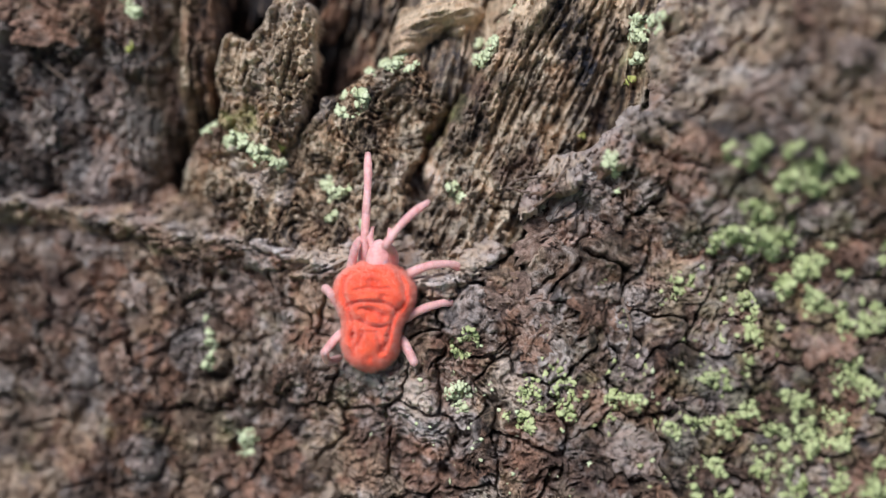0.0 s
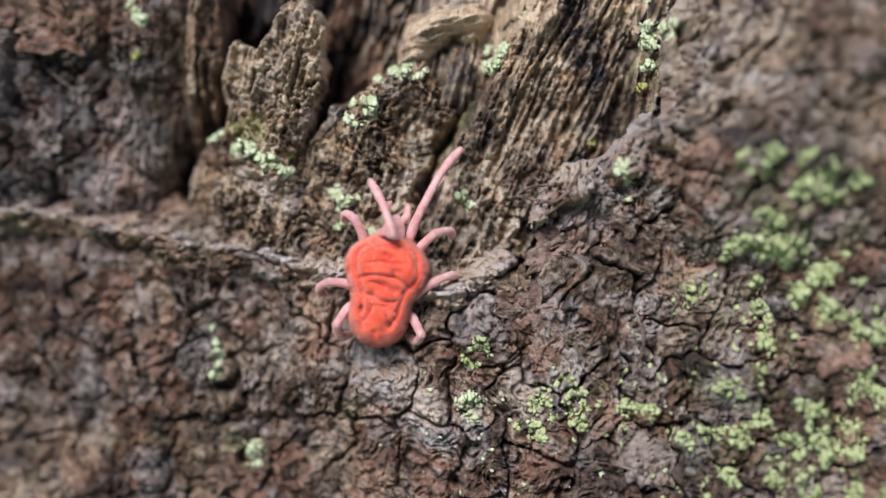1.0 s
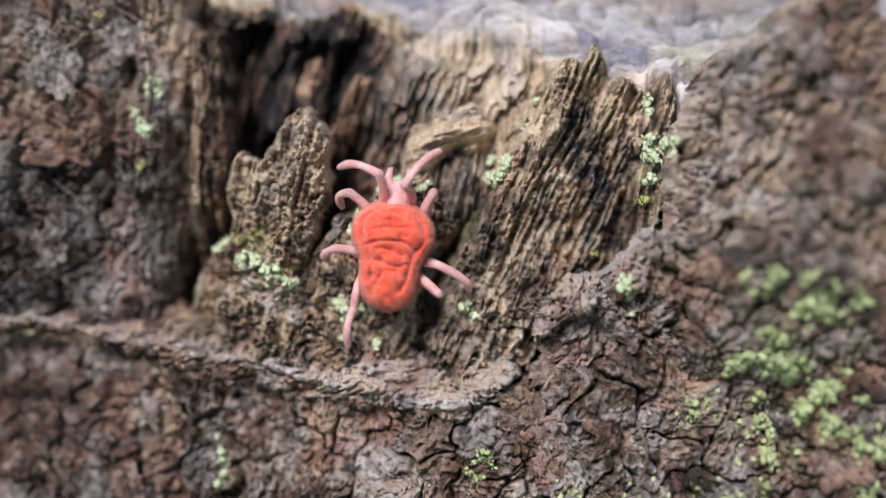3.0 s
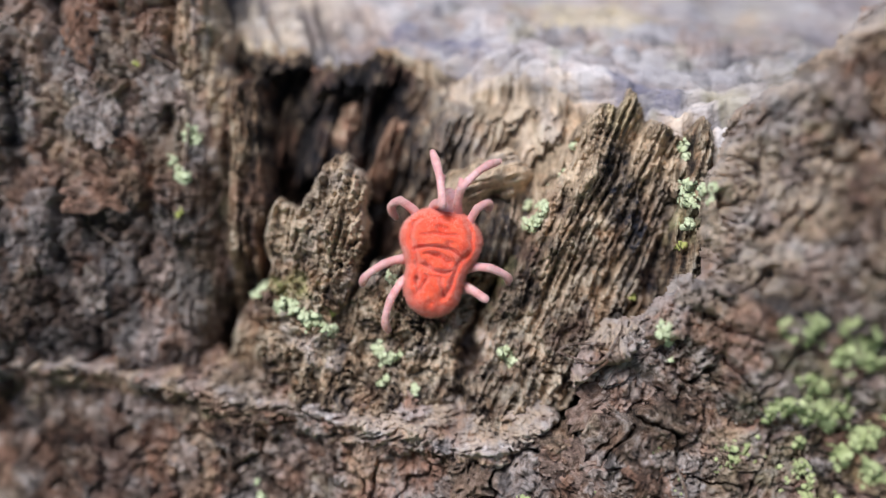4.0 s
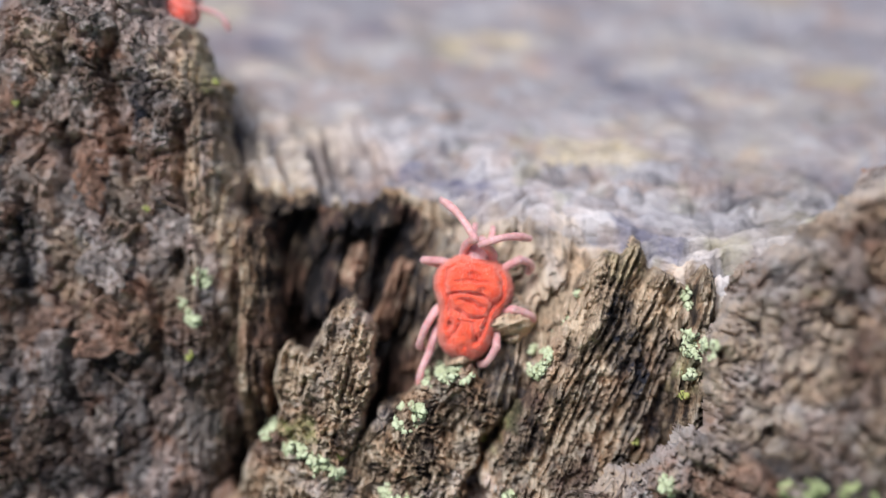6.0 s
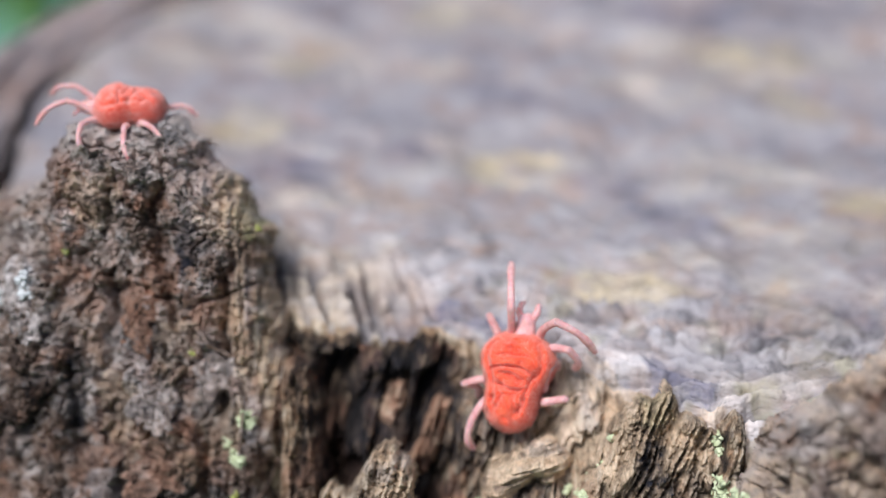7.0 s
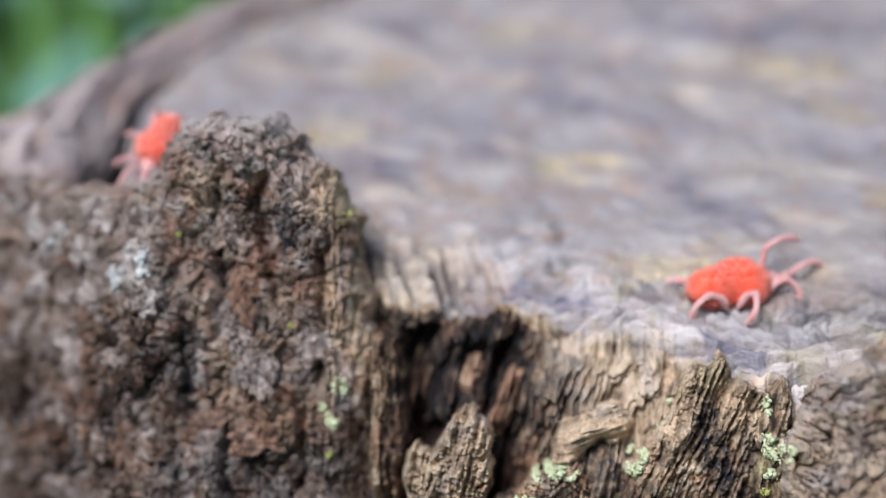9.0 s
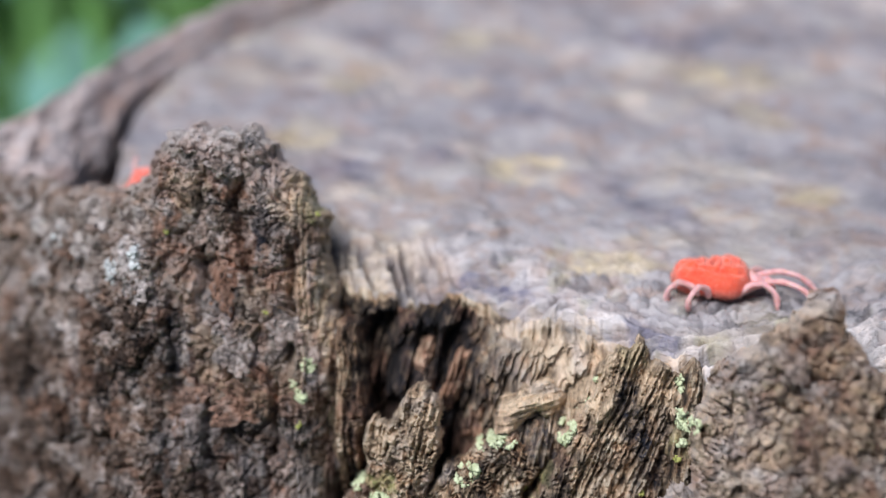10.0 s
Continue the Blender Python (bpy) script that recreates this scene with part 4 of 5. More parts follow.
GREEN = "bright yellow-green crusty lichen on brown bark"
MINT = "pale mint lichen crust on rotten wood"
for k, (u, w, ru, rw, turn, count) in enumerate([
        (0.97, 0.30, 0.12, 0.07, 0, 420), (0.80, 0.34, 0.06, 0.04, 0, 90), (0.83, 0.14, 0.14, 0.07, 30, 420), (0.98, 0.06, 0.13, 0.07, -20, 380),
        (0.95, -0.03, 0.14, 0.04, -25, 230), (1.13, -0.12, 0.10, 0.10, 0, 200), (0.85, -0.15, 0.05, 0.12, 0, 130), (0.68, -0.02, 0.08, 0.04, 0, 40),
        (0.98, -0.40, 0.17, 0.10, 0, 380), (0.72, -0.40, 0.12, 0.06, 0, 110), (0.75, -0.28, 0.06, 0.06, 0, 40), (1.15, -0.28, 0.10, 0.08, 0, 150), (0.30, -0.32, 0.12, 0.07, -15, 110),
        (0.06, -0.19, 0.04, 0.05, 0, 70), (0.45, -0.36, 0.12, 0.05, 10, 80), (0.75, -0.56, 0.06, 0.08, 30, 110), (0.22, -0.42, 0.05, 0.04, 0, 60), (1.25, -0.55, 0.08, 0.08, 0, 120),
        (1.0, -0.55, 0.2, 0.06, 0, 170), (1.25, 0.05, 0.06, 0.12, 0, 120)]):
    patch = lichen(u, w, ru, rw, turn, int(count * 2.0), GREEN_LICHEN, GREEN, 0.0060, 300 + k)
    if k == 13:
        cam.data.dof.focus_object = patch
for k, (u, w, ru, rw, turn, count) in enumerate([
        (-0.62, 0.40, 0.05, 0.04, 0, 90), (-0.55, 0.34, 0.07, 0.03, -20, 130), (-0.73, 0.44, 0.03, 0.03, 0, 40), (-0.17, 0.62, 0.08, 0.035, 10, 200), (-0.28, 0.50, 0.05, 0.04, 30, 80),
        (-0.33, 0.25, 0.05, 0.04, 0, 90), (-0.24, 0.16, 0.015, 0.03, 0, 30), (-0.34, 0.17, 0.015, 0.015, 0, 24), (0.02, 0.24, 0.04, 0.03, 0, 60), (0.12, 0.70, 0.03, 0.09, -25, 130), (0.18, 0.81, 0.025, 0.08, -35, 110),
        (0.56, 0.72, 0.035, 0.10, -10, 170), (0.55, 0.84, 0.02, 0.05, 0, 60), (0.47, 0.30, 0.02, 0.06, 15, 60), (-0.93, 0.93, 0.03, 0.05, 0, 60), (-0.97, 0.82, 0.03, 0.06, 30, 60),
        (-0.72, -0.22, 0.02, 0.08, 5, 60), (-0.60, -0.52, 0.04, 0.05, 0, 60), (-1.6, 1.33, 0.05, 0.07, 0, 70), (-2.03, 1.43, 0.06, 0.07, 0, 80), (-1.75, 1.3, 0.05, 0.08, 0, 60), (0.1, -0.35, 0.10, 0.05, 0, 70)]):
    grey = u < -1.55
    lichen(u, w, ru, rw, turn, int(count * 1.9), GREY_LICHEN if grey else MINT_LICHEN, "pale grey lichen tuft on dull bark" if grey else MINT, 0.0066, 400 + k)


SPECK = plain_mat("yellow_moss", (0.24, 0.25, 0.06), (0.42, 0.42, 0.12), 3000)
for k, (u, w) in enumerate([(-0.05, 0.42), (0.40, 0.43), (-0.96, 0.67), (0.53, 0.57), (-0.49, 0.37), (-1.5, 1.45), (-0.9, 1.52), (-1.1, 1.13)]):
    lichen(u, w, 0.012, 0.012, 0, 10, SPECK, "tiny yellow moss tuft on the wood", 0.007, 450 + k)
lichen(0.75, -0.3, 0.6, 0.35, 0, 180, GREEN_LICHEN, "scattered green lichen crumbs on bark", 0.0055, 470)
lichen(0.2, -0.4, 0.5, 0.25, 0, 90, MINT_LICHEN, "scattered pale lichen crumbs on bark", 0.005, 471)


def tube(points, radii, sides=9):
    """A tapered tube through points, closed at its ends."""
    pts = [Vector(p) for p in points]
    verts, faces = [], []
    for k, p in enumerate(pts):
        d = (pts[min(k + 1, len(pts) - 1)] - pts[max(k - 1, 0)]).normalized()
        side = d.cross(Vector((0.31, 0.2, 0.93))).normalized()
        up = side.cross(d)
        for j in range(sides):
            a = 2 * math.pi * j / sides
            verts.append(p + (side * math.cos(a) + up * math.sin(a)) * radii[k])
    for k in range(len(pts) - 1):
        for j in range(sides):
            n = (j + 1) % sides
            faces.append((k * sides + j, k * sides + n, (k + 1) * sides + n, (k + 1) * sides + j))
    v = np.array([p[:] for p in verts]) * CM
    return v, np.array(faces)


def curve(points, n):
    """Points of a smooth line through the given ones."""
    p = [Vector(q) for q in points]
    p = [p[0] * 2 - p[1]] + p + [p[-1] * 2 - p[-2]]
    out = []
    for k in range(1, len(p) - 2):
        for i in range(n):
            t = i / n
            out.append(0.5 * (2 * p[k] + (p[k + 1] - p[k - 1]) * t + (2 * p[k - 1] - 5 * p[k] + 4 * p[k + 1] - p[k + 2]) * t * t + (3 * p[k] - p[k - 1] - 3 * p[k + 1] + p[k + 2]) * t**3))
    return out + [p[-2]]


def flake(u, w, size, turn, rust, pale, seed):
    """A loose curled plate of bark, thin and ragged."""
    rng = np.random.default_rng(seed)
    rings, spokes = 12, 44
    a = np.linspace(0, 2 * np.pi, spokes, endpoint=False)
    edge = 1 + 0.5 * fbm(np.cos(a) * 1.3 + seed, np.sin(a) * 1.3, 4, seed, 0.65)
    rad = np.linspace(0.02, 1, rings)[:, None] * edge[None]
    c, s = math.cos(radians(turn)), math.sin(radians(turn))
    x, y = rad * np.cos(a) * size * 0.7, rad * np.sin(a) * size
    du, dw = x * c - y * s, x * s + y * c
    base = np.percentile(front_at(u + du.ravel(), w + dw.ravel()), 45)
    curl = rng.uniform(-0.6, 0.9)
    rough, tone = bark_relief(u + du, w + dw, seed, 0.09, 0.02)
    v = base - 0.012 + curl * x * x / size + 0.35 * rng.uniform(-1, 1) * y + 0.35 * rng.uniform(-1, 1) * x + 0.55 * rough
    deep = 0.018 + 0.0 * v
    front = np.stack([u + du, v, w + dw], -1).reshape(-1, 3)
    back = np.stack([u + du, v + deep, w + dw], -1)[-1]
    p = np.concatenate([front, back])
    faces = []
    for i in range(rings - 1):
        for j in range(spokes):
            n = (j + 1) % spokes
            faces.append((i * spokes + j, i * spokes + n, (i + 1) * spokes + n, (i + 1) * spokes + j))
    last = (rings - 1) * spokes
    for j in range(spokes):
        n = (j + 1) % spokes
        faces.append((last + j, last + n, rings * spokes + n, rings * spokes + j))
    k = len(p)
    masks = {"rust": np.full(k, rust), "pale": np.full(k, pale), "tone": np.concatenate([tone.ravel(), tone[-1]]) + rng.uniform(-0.1, 0.12)}
    part("bark_flake", mesh_of("bark_flake", place(p[:, 0], p[:, 1], p[:, 2]), faces, BARK, True, masks), stump)


FLAKES = [(-1.22, 0.98, 0.10, 10, 0.1, 0.5), (-1.27, 1.24, 0.09, -5, 0.8, 0.0), (-1.02, 1.06, 0.08, 35, 0.1, 0.5), (-1.33, 1.45, 0.07, 0, 0.3, 0.2), (-1.2, 0.75, 0.12, 80, 0.6, 0.0),
          (-1.66, 1.33, 0.085, 5, 0.0, 1.0), (-1.62, 1.22, 0.06, 20, 0.0, 0.9), (-2.05, 1.45, 0.10, 0, 0.0, 1.0), (-1.85, 1.22, 0.08, 60, 0.1, 0.8), (-1.95, 1.05, 0.09, 30, 0.0, 0.8), (-1.72, 1.02, 0.07, 100, 0.2, 0.5), (-2.1, 1.25, 0.08, 70, 0.0, 0.9), (-1.82, 1.52, 0.07, 20, 0.0, 0.8), (-1.9, 1.4, 0.06, -30, 0.0, 0.9), (-2.2, 1.55, 0.08, 50, 0.0, 0.7), (-1.25, 1.7, 0.06, 80, 0.0, 0.5), (-1.42, 1.72, 0.06, 100, 0.0, 0.5), (-1.1, 1.6, 0.05, 20, 0.0, 0.4), (0.9, 0.95, 0.06, 30, 0.3, 0.3), (1.0, 0.85, 0.05, 80, 0.2, 0.4), (0.8, 0.78, 0.06, 120, 0.3, 0.3), (1.05, 0.6, 0.06, 100, 0.3, 0.3), (0.72, 0.66, 0.05, 0, 0.2, 0.4), (-0.95, -0.08, 0.06, 20, 0.2, 0.4), (-0.62, -0.05, 0.05, 50, 0.4, 0.3), (-0.5, -0.09, 0.05, 70, 0.3, 0.1), (-1.0, -0.3, 0.07, 0, 0.5, 0.1),
          (0.22, -0.08, 0.11, 80, 0.4, 0.15), (0.45, -0.1, 0.08, 90, 0.5, 0.0), (0.95, 0.72, 0.06, -15, 0.8, 0.1), (0.42, 0.26, 0.10, -50, 0.15, 0.5), (0.3, 0.12, 0.09, -60, 0.5, 0.1),
          (0.55, -0.5, 0.09, 60, 0.3, 0.3), (1.05, -0.15, 0.10, 85, 0.7, 0.0)]
for k, item in enumerate(FLAKES):
    flake(*item, seed=500 + k)
rng = random.Random(77)
for k in range(46):
    where = rng.choice(["slab", "post", "mound", "shoulder"])
    u, w = {"slab": (rng.uniform(-1.4, 1.2), rng.uniform(-0.65, -0.1)), "post": (rng.uniform(-1.5, -0.95), rng.uniform(0.3, 1.7)),
            "mound": (rng.uniform(0.7, 1.3), rng.uniform(0.2, 0.95)), "shoulder": (rng.uniform(-2.2, -1.65), rng.uniform(0.5, 1.45))}[where]
    flake(u, w, rng.uniform(0.03, 0.075), rng.uniform(0, 180), rng.choice([0, 0.2, 0.5]), rng.choice([0, 0, 0.3]), 540 + k)


def rootlet(points, thick):
    """A thin dry root that lies on the bark."""
    bends = [(u, float(front_at(np.array(u), np.array(w))) - 0.012, w) for u, w in points]
    v, f = tube(curve(bends, 6), [thick] * (6 * (len(bends) - 1) + 1), 6)
    v = v / CM
    part("rootlet", mesh_of("rootlet", place(v[:, 0], v[:, 1], v[:, 2]), f, BARK, True, {"tone": np.full(len(v), 0.25)}), stump, "thin dry root strand")


for strand in ([(-1.32, 0.70), (-1.2, 0.60), (-1.1, 0.53), (-0.98, 0.52)], [(-0.84, 0.78), (-0.88, 0.68), (-0.96, 0.60)], [(-1.05, 1.15), (-0.97, 1.1), (-0.94, 0.98), (-0.95, 0.8)],
               [(0.25, 0.2), (0.32, 0.25), (0.38, 0.3)], [(0.18, 0.26), (0.28, 0.24), (0.35, 0.33)], [(0.12, 0.2), (0.2, 0.28), (0.3, 0.29)], [(0.5, -0.05), (0.53, -0.15), (0.5, -0.25)]):
    rootlet(strand, 0.0045)

# ---- ground and plants beyond ----
m, nt, bsdf = material("soil_and_moss")
pos = nt.nodes.new("ShaderNodeNewGeometry").outputs["Position"]
nt.links.new(ramp(nt, noise_at(nt, pos, 60, 6, 0.65), [(0.35, (0.05, 0.045, 0.02)), (0.5, (0.09, 0.17, 0.04)), (0.65, (0.14, 0.25, 0.07))]), bsdf.inputs["Base Color"])
bsdf.inputs["Roughness"].default_value = 0.95
SOIL = m
bm = bmesh.new()
bmesh.ops.create_grid(bm, x_segments=8, y_segments=8, size=60)
me = bpy.data.meshes.new("ground")
bm.to_mesh(me)
bm.free()
me.materials.append(SOIL)
tagged(new("ground", me), "mossy dark soil with short green growth", "ground", kind="structure")
LEAF = plain_mat("grass_blade", (0.115, 0.259, 0.058), (0.230, 0.396, 0.130), 80, 0.5)
BLUE_LEAF = plain_mat("broad_leaf", (0.158, 0.331, 0.245), (0.288, 0.475, 0.396), 60, 0.35)


def grass():
    rng = np.random.default_rng(8)
    n = 9000
    far, way = 4.8 + 34 * rng.uniform(0, 1, n) ** 1.4, rng.uniform(0, 2 * np.pi, n)
    x, y = 0.8 + far * np.cos(way), 1.6 + far * np.sin(way)
    open_side = (y > 0) | (np.hypot(x, y + 4) > 11)
    x, y = x[open_side], y[open_side]
    far = np.hypot(x - 0.8, y - 1.6) > 4.6
    x, y = x[far], y[far]
    n = len(x)
    h, lean, turn = rng.uniform(1.5, 5.0, n), rng.uniform(-1.5, 1.5, (n, 2)), rng.uniform(0, np.pi, n)
    verts = []
    for f, wd in ((0, 0.16), (0.5, 0.14), (1.0, 0.02)):
        for side in (-1, 1):
            verts.append(np.stack([x + lean[:, 0] * f * f + side * wd * np.cos(turn), y + lean[:, 1] * f * f + side * wd * np.sin(turn), h * f - 0.05], -1))
    v = np.stack(verts, 1).reshape(-1, 3) * CM
    q = np.array([[0, 1, 3, 2], [2, 3, 5, 4]])
    faces = (q[None] + (np.arange(n) * 6)[:, None, None]).reshape(-1, 4)
    tagged(new("grass", mesh_of("grass", v, faces, LEAF)), "green grass blades growing behind the stump", "grass", kind="stuff")


grass()


def leafy_plant(x, y, h, seed):
    rng = random.Random(seed)
    root = tagged(new("leafy_plant"), "low plant with broad blue-green leaves", "plant", "plants behind the stump")
    root.location = (x * CM, y * CM, 0)
    bm = bmesh.new()
    for k in range(5):
        a = k * 1.257 + rng.uniform(-0.3, 0.3)
        bm_end = Vector((math.cos(a) * 1.2, math.sin(a) * 1.2, h * rng.uniform(0.7, 1.0))) * CM
        side = Vector((-math.sin(a), math.cos(a), 0)) * 0.06 * CM
        vs = [bm.verts.new(p) for p in (side, -side, bm_end - side, bm_end + side)]
        bm.faces.new(vs)
        lb = bmesh.new()
        rows = []
        out = Vector((math.cos(a), math.sin(a), -0.15))
        across = Vector((-math.sin(a), math.cos(a), 0))
        for i in range(9):
            f = i / 8
            width = 1.1 * math.sin(math.pi * (0.06 + 0.93 * f)) ** 0.8 * (1 - 0.3 * f)
            rows.append([lb.verts.new(bm_end + (out * 3.0 * f + across * width * g + Vector((0, 0, 0.35 * abs(g) - 0.8 * f * f))) * CM) for g in (-1, -0.5, 0, 0.5, 1)])
        for r0, r1 in zip(rows, rows[1:]):
            for p in range(4):
                lb.faces.new((r0[p], r0[p + 1], r1[p + 1], r1[p]))
        lm = bpy.data.meshes.new("leaf")
        lb.to_mesh(lm)
        lb.free()
        lm.materials.append(BLUE_LEAF)
        part("leaf", lm, root)
    sm = bpy.data.meshes.new("stem")
    bm.to_mesh(sm)
    bm.free()
    sm.materials.append(LEAF)
    part("stem", sm, root)


for k, (x, y, h) in enumerate([(-4.2, 9.8, 4.0), (-8.4, 12.5, 4.0), (-3.2, 14.5, 4.5), (-9.5, 17, 5.0)]):
    leafy_plant(x, y, h, k)

# ---- velvet mites ----
RED = plain_mat("red_velvet", (0.70, 0.052, 0.018), (0.89, 0.130, 0.048), 2600, 0.85, 0.85, "Object")
FUZZ = plain_mat("pale_red_fuzz", (0.88, 0.16, 0.085), (0.96, 0.46, 0.36), 3000, 0.7, 0.3, "Object")
PALE_FUZZ = plain_mat("pink_fuzz", (0.92, 0.24, 0.17), (0.97, 0.50, 0.42), 3000, 0.7, 0.4, "Object")
PINK = plain_mat("pink_leg_skin", (0.60, 0.26, 0.235), (0.84, 0.50, 0.46), 3000, 0.5, 0.4, "Object")
HAIR = plain_mat("pale_bristle", (0.82, 0.45, 0.40), (0.95, 0.68, 0.62), 3000, 0.6, 0.2, "Object")
for velvet in (RED, FUZZ, PALE_FUZZ, PINK, HAIR):
    velvet.node_tree.nodes["Principled BSDF"].inputs["Sheen Tint"].default_value = (1.0, 0.62, 0.5, 1)
PINK.node_tree.nodes["Principled BSDF"].inputs["Subsurface Weight"].default_value = 0.25
PINK.node_tree.nodes["Principled BSDF"].inputs["Subsurface Scale"].default_value = 0.0002


def body_point(a, b):
    """The mite's sack-like body: a along it from tail (0) to neck (1), b round it in turns from the right side over the back."""
    y = -0.155 + 0.315 * a
    half = np.interp(a, [0, 0.02, 0.06, 0.11, 0.16, 0.22, 0.30, 0.37, 0.44, 0.52, 0.60, 0.67, 0.74, 0.81, 0.87, 0.92, 0.96, 0.985, 1], [0.008, 0.030, 0.052, 0.066, 0.075, 0.080, 0.082, 0.082, 0.085, 0.096, 0.109, 0.116, 0.117, 0.110, 0.097, 0.080, 0.060, 0.040, 0.014])
    high = np.interp(a, [0, 0.05, 0.12, 0.2, 0.35, 0.5, 0.65, 0.75, 0.85, 0.93, 1.0], [0.010, 0.042, 0.062, 0.074, 0.080, 0.080, 0.086, 0.088, 0.078, 0.055, 0.012])
    ang = b * 2 * np.pi
    c, s = np.cos(ang), np.sin(ang)
    x = half * np.sign(c) * np.abs(c) ** 0.85
    z = 0.095 + high * np.where(s > 0, np.abs(s) ** 0.8, -0.75 * np.abs(s) ** 0.8)
    over = np.clip(s, 0, 1) ** 0.5
    wob = 0.010 * perlin(x * 18 + 3, y * 18, 7)
    dent = 0.0
    # creases across the back, furrows along the flanks, dimples behind
    for y0, bow, wide, deep in ((0.088, -1.0, 0.070, 0.009), (0.043, -1.3, 0.088, 0.015), (0.016, -1.0, 0.052, 0.010), (-0.022, 1.6, 0.056, 0.013), (-0.040, 1.0, 0.035, 0.006), (0.124, -3.0, 0.045, 0.005)):
        dent = dent + deep * np.exp(-((y - y0 - bow * x * x * 3 + wob) / 0.0062) ** 2) * step(wide, wide * 0.6, np.abs(x))
    side = np.interp(y, [-0.13, -0.06, 0.0, 0.03, 0.06, 0.10, 0.13], [0.030, 0.050, 0.058, 0.074, 0.088, 0.084, 0.060]) + wob
    dent = dent + 0.013 * np.exp(-((np.abs(x) - side) / 0.0075) ** 2) * step(-0.12, -0.06, y) * step(0.135, 0.11, y)
    dent = dent + 0.010 * np.exp(-((np.abs(x) - 0.020 + 0.45 * (y + 0.05)) / 0.006) ** 2) * step(-0.105, -0.085, y) * step(-0.035, -0.055, y)
    for px, py in ((0.035, -0.09), (-0.03, -0.085), (0.0, -0.115), (0.045, -0.05), (-0.05, -0.055), (0.028, 0.062), (-0.03, 0.064), (0.012, 0.10), (-0.015, 0.102)):
        dent = dent + 0.007 * np.exp(-(((x - px) / 0.010) ** 2 + ((y - py) / 0.007) ** 2))
    z = z - over * 1.5 * dent + 0.009 * over * perlin(x * 26, y * 26, 3)
    return np.stack([x, y, z], -1) * CM


def fuzz_on(v, normals, rng, count, length, width):
    """Short bristles that stand on a surface."""
    pick = rng.integers(0, len(v), count)
    p, n = v[pick], normals[pick] + rng.normal(0, 0.35, (count, 3))
    n /= np.linalg.norm(n, axis=1, keepdims=True)
    t = np.cross(n, rng.normal(0, 1, (count, 3)))
    t /= np.linalg.norm(t, axis=1, keepdims=True)
    b = np.cross(n, t)
    h = length * rng.uniform(0.6, 1.2, (count, 1))
    base = p - n * length * 0.15
    vs = np.stack([base + t * width, base - 0.5 * t * width + 0.87 * b * width, base - 0.5 * t * width - 0.87 * b * width, p + n * h], 1).reshape(-1, 3)
    f = np.array([[0, 1, 3], [1, 2, 3], [2, 0, 3]])
    return vs, (f[None] + (np.arange(count) * 4)[:, None, None]).reshape(-1, 3)


def normals_of(me):
    out = np.zeros(len(me.vertices) * 3, np.float32)
    me.vertices.foreach_get("normal", out)
    return out.reshape(-1, 3)


# hip, upper and lower length, towards which the knee bends, where the foot rests
LEGS = {
    "F": ((0.045, 0.140, 0.060), 0.155, 0.175, (-0.12, 0.45, 0.85), (0.10, 0.40, 0.05)),
    "S": ((0.075, 0.115, 0.055), 0.105, 0.120, (0.0, 0.40, 0.90), (0.20, 0.22, 0.0)),
    "T": ((0.085, -0.005, 0.050), 0.095, 0.110, (0.1, 0.30, 0.92), (0.24, -0.04, 0.0)),
    "H": ((0.072, -0.050, 0.050), 0.105, 0.120, (0.35, 0.05, 0.92), (0.15, -0.23, 0.0)),
}


def limb(name, parent, length, widths, bow, rng, label):
    """One stretch of a leg along y, slightly bowed, with its bristles."""
    f = np.linspace(0, 1, 13)
    w = np.interp(f, np.linspace(0, 1, len(widths)), widths)
    pts = [(0, length * k, bow * math.sin(math.pi * k)) for k in f]
    # round ends
    pts = [(0, -0.95 * w[0], 0), (0, -0.7 * w[0], 0)] + pts + [(0, length + 0.7 * w[-1], 0), (0, length + 0.95 * w[-1], 0)]
    tv, tf = tube(pts, np.concatenate([[0.2 * w[0], 0.72 * w[0]], w, [0.72 * w[-1], 0.2 * w[-1]]]), 12)
    tf = np.concatenate([tf[:, [0, 1, 2]], tf[:, [0, 2, 3]]])
    skin = mesh_of(name, tv, tf, PINK)
    hv, hf = fuzz_on(tv, normals_of(skin), rng, 700, 0.0085 * CM, 0.0006 * CM)
    me = mesh_of(name, np.concatenate([tv, hv]), np.concatenate([tf, hf + len(tv)]), PINK)
    me.materials.append(HAIR)
    me.polygons.foreach_set("material_index", (np.arange(len(tf) + len(hf)) >= len(tf)).astype(np.int32))
    bpy.data.meshes.remove(skin)
    return part(name, me, parent, label)


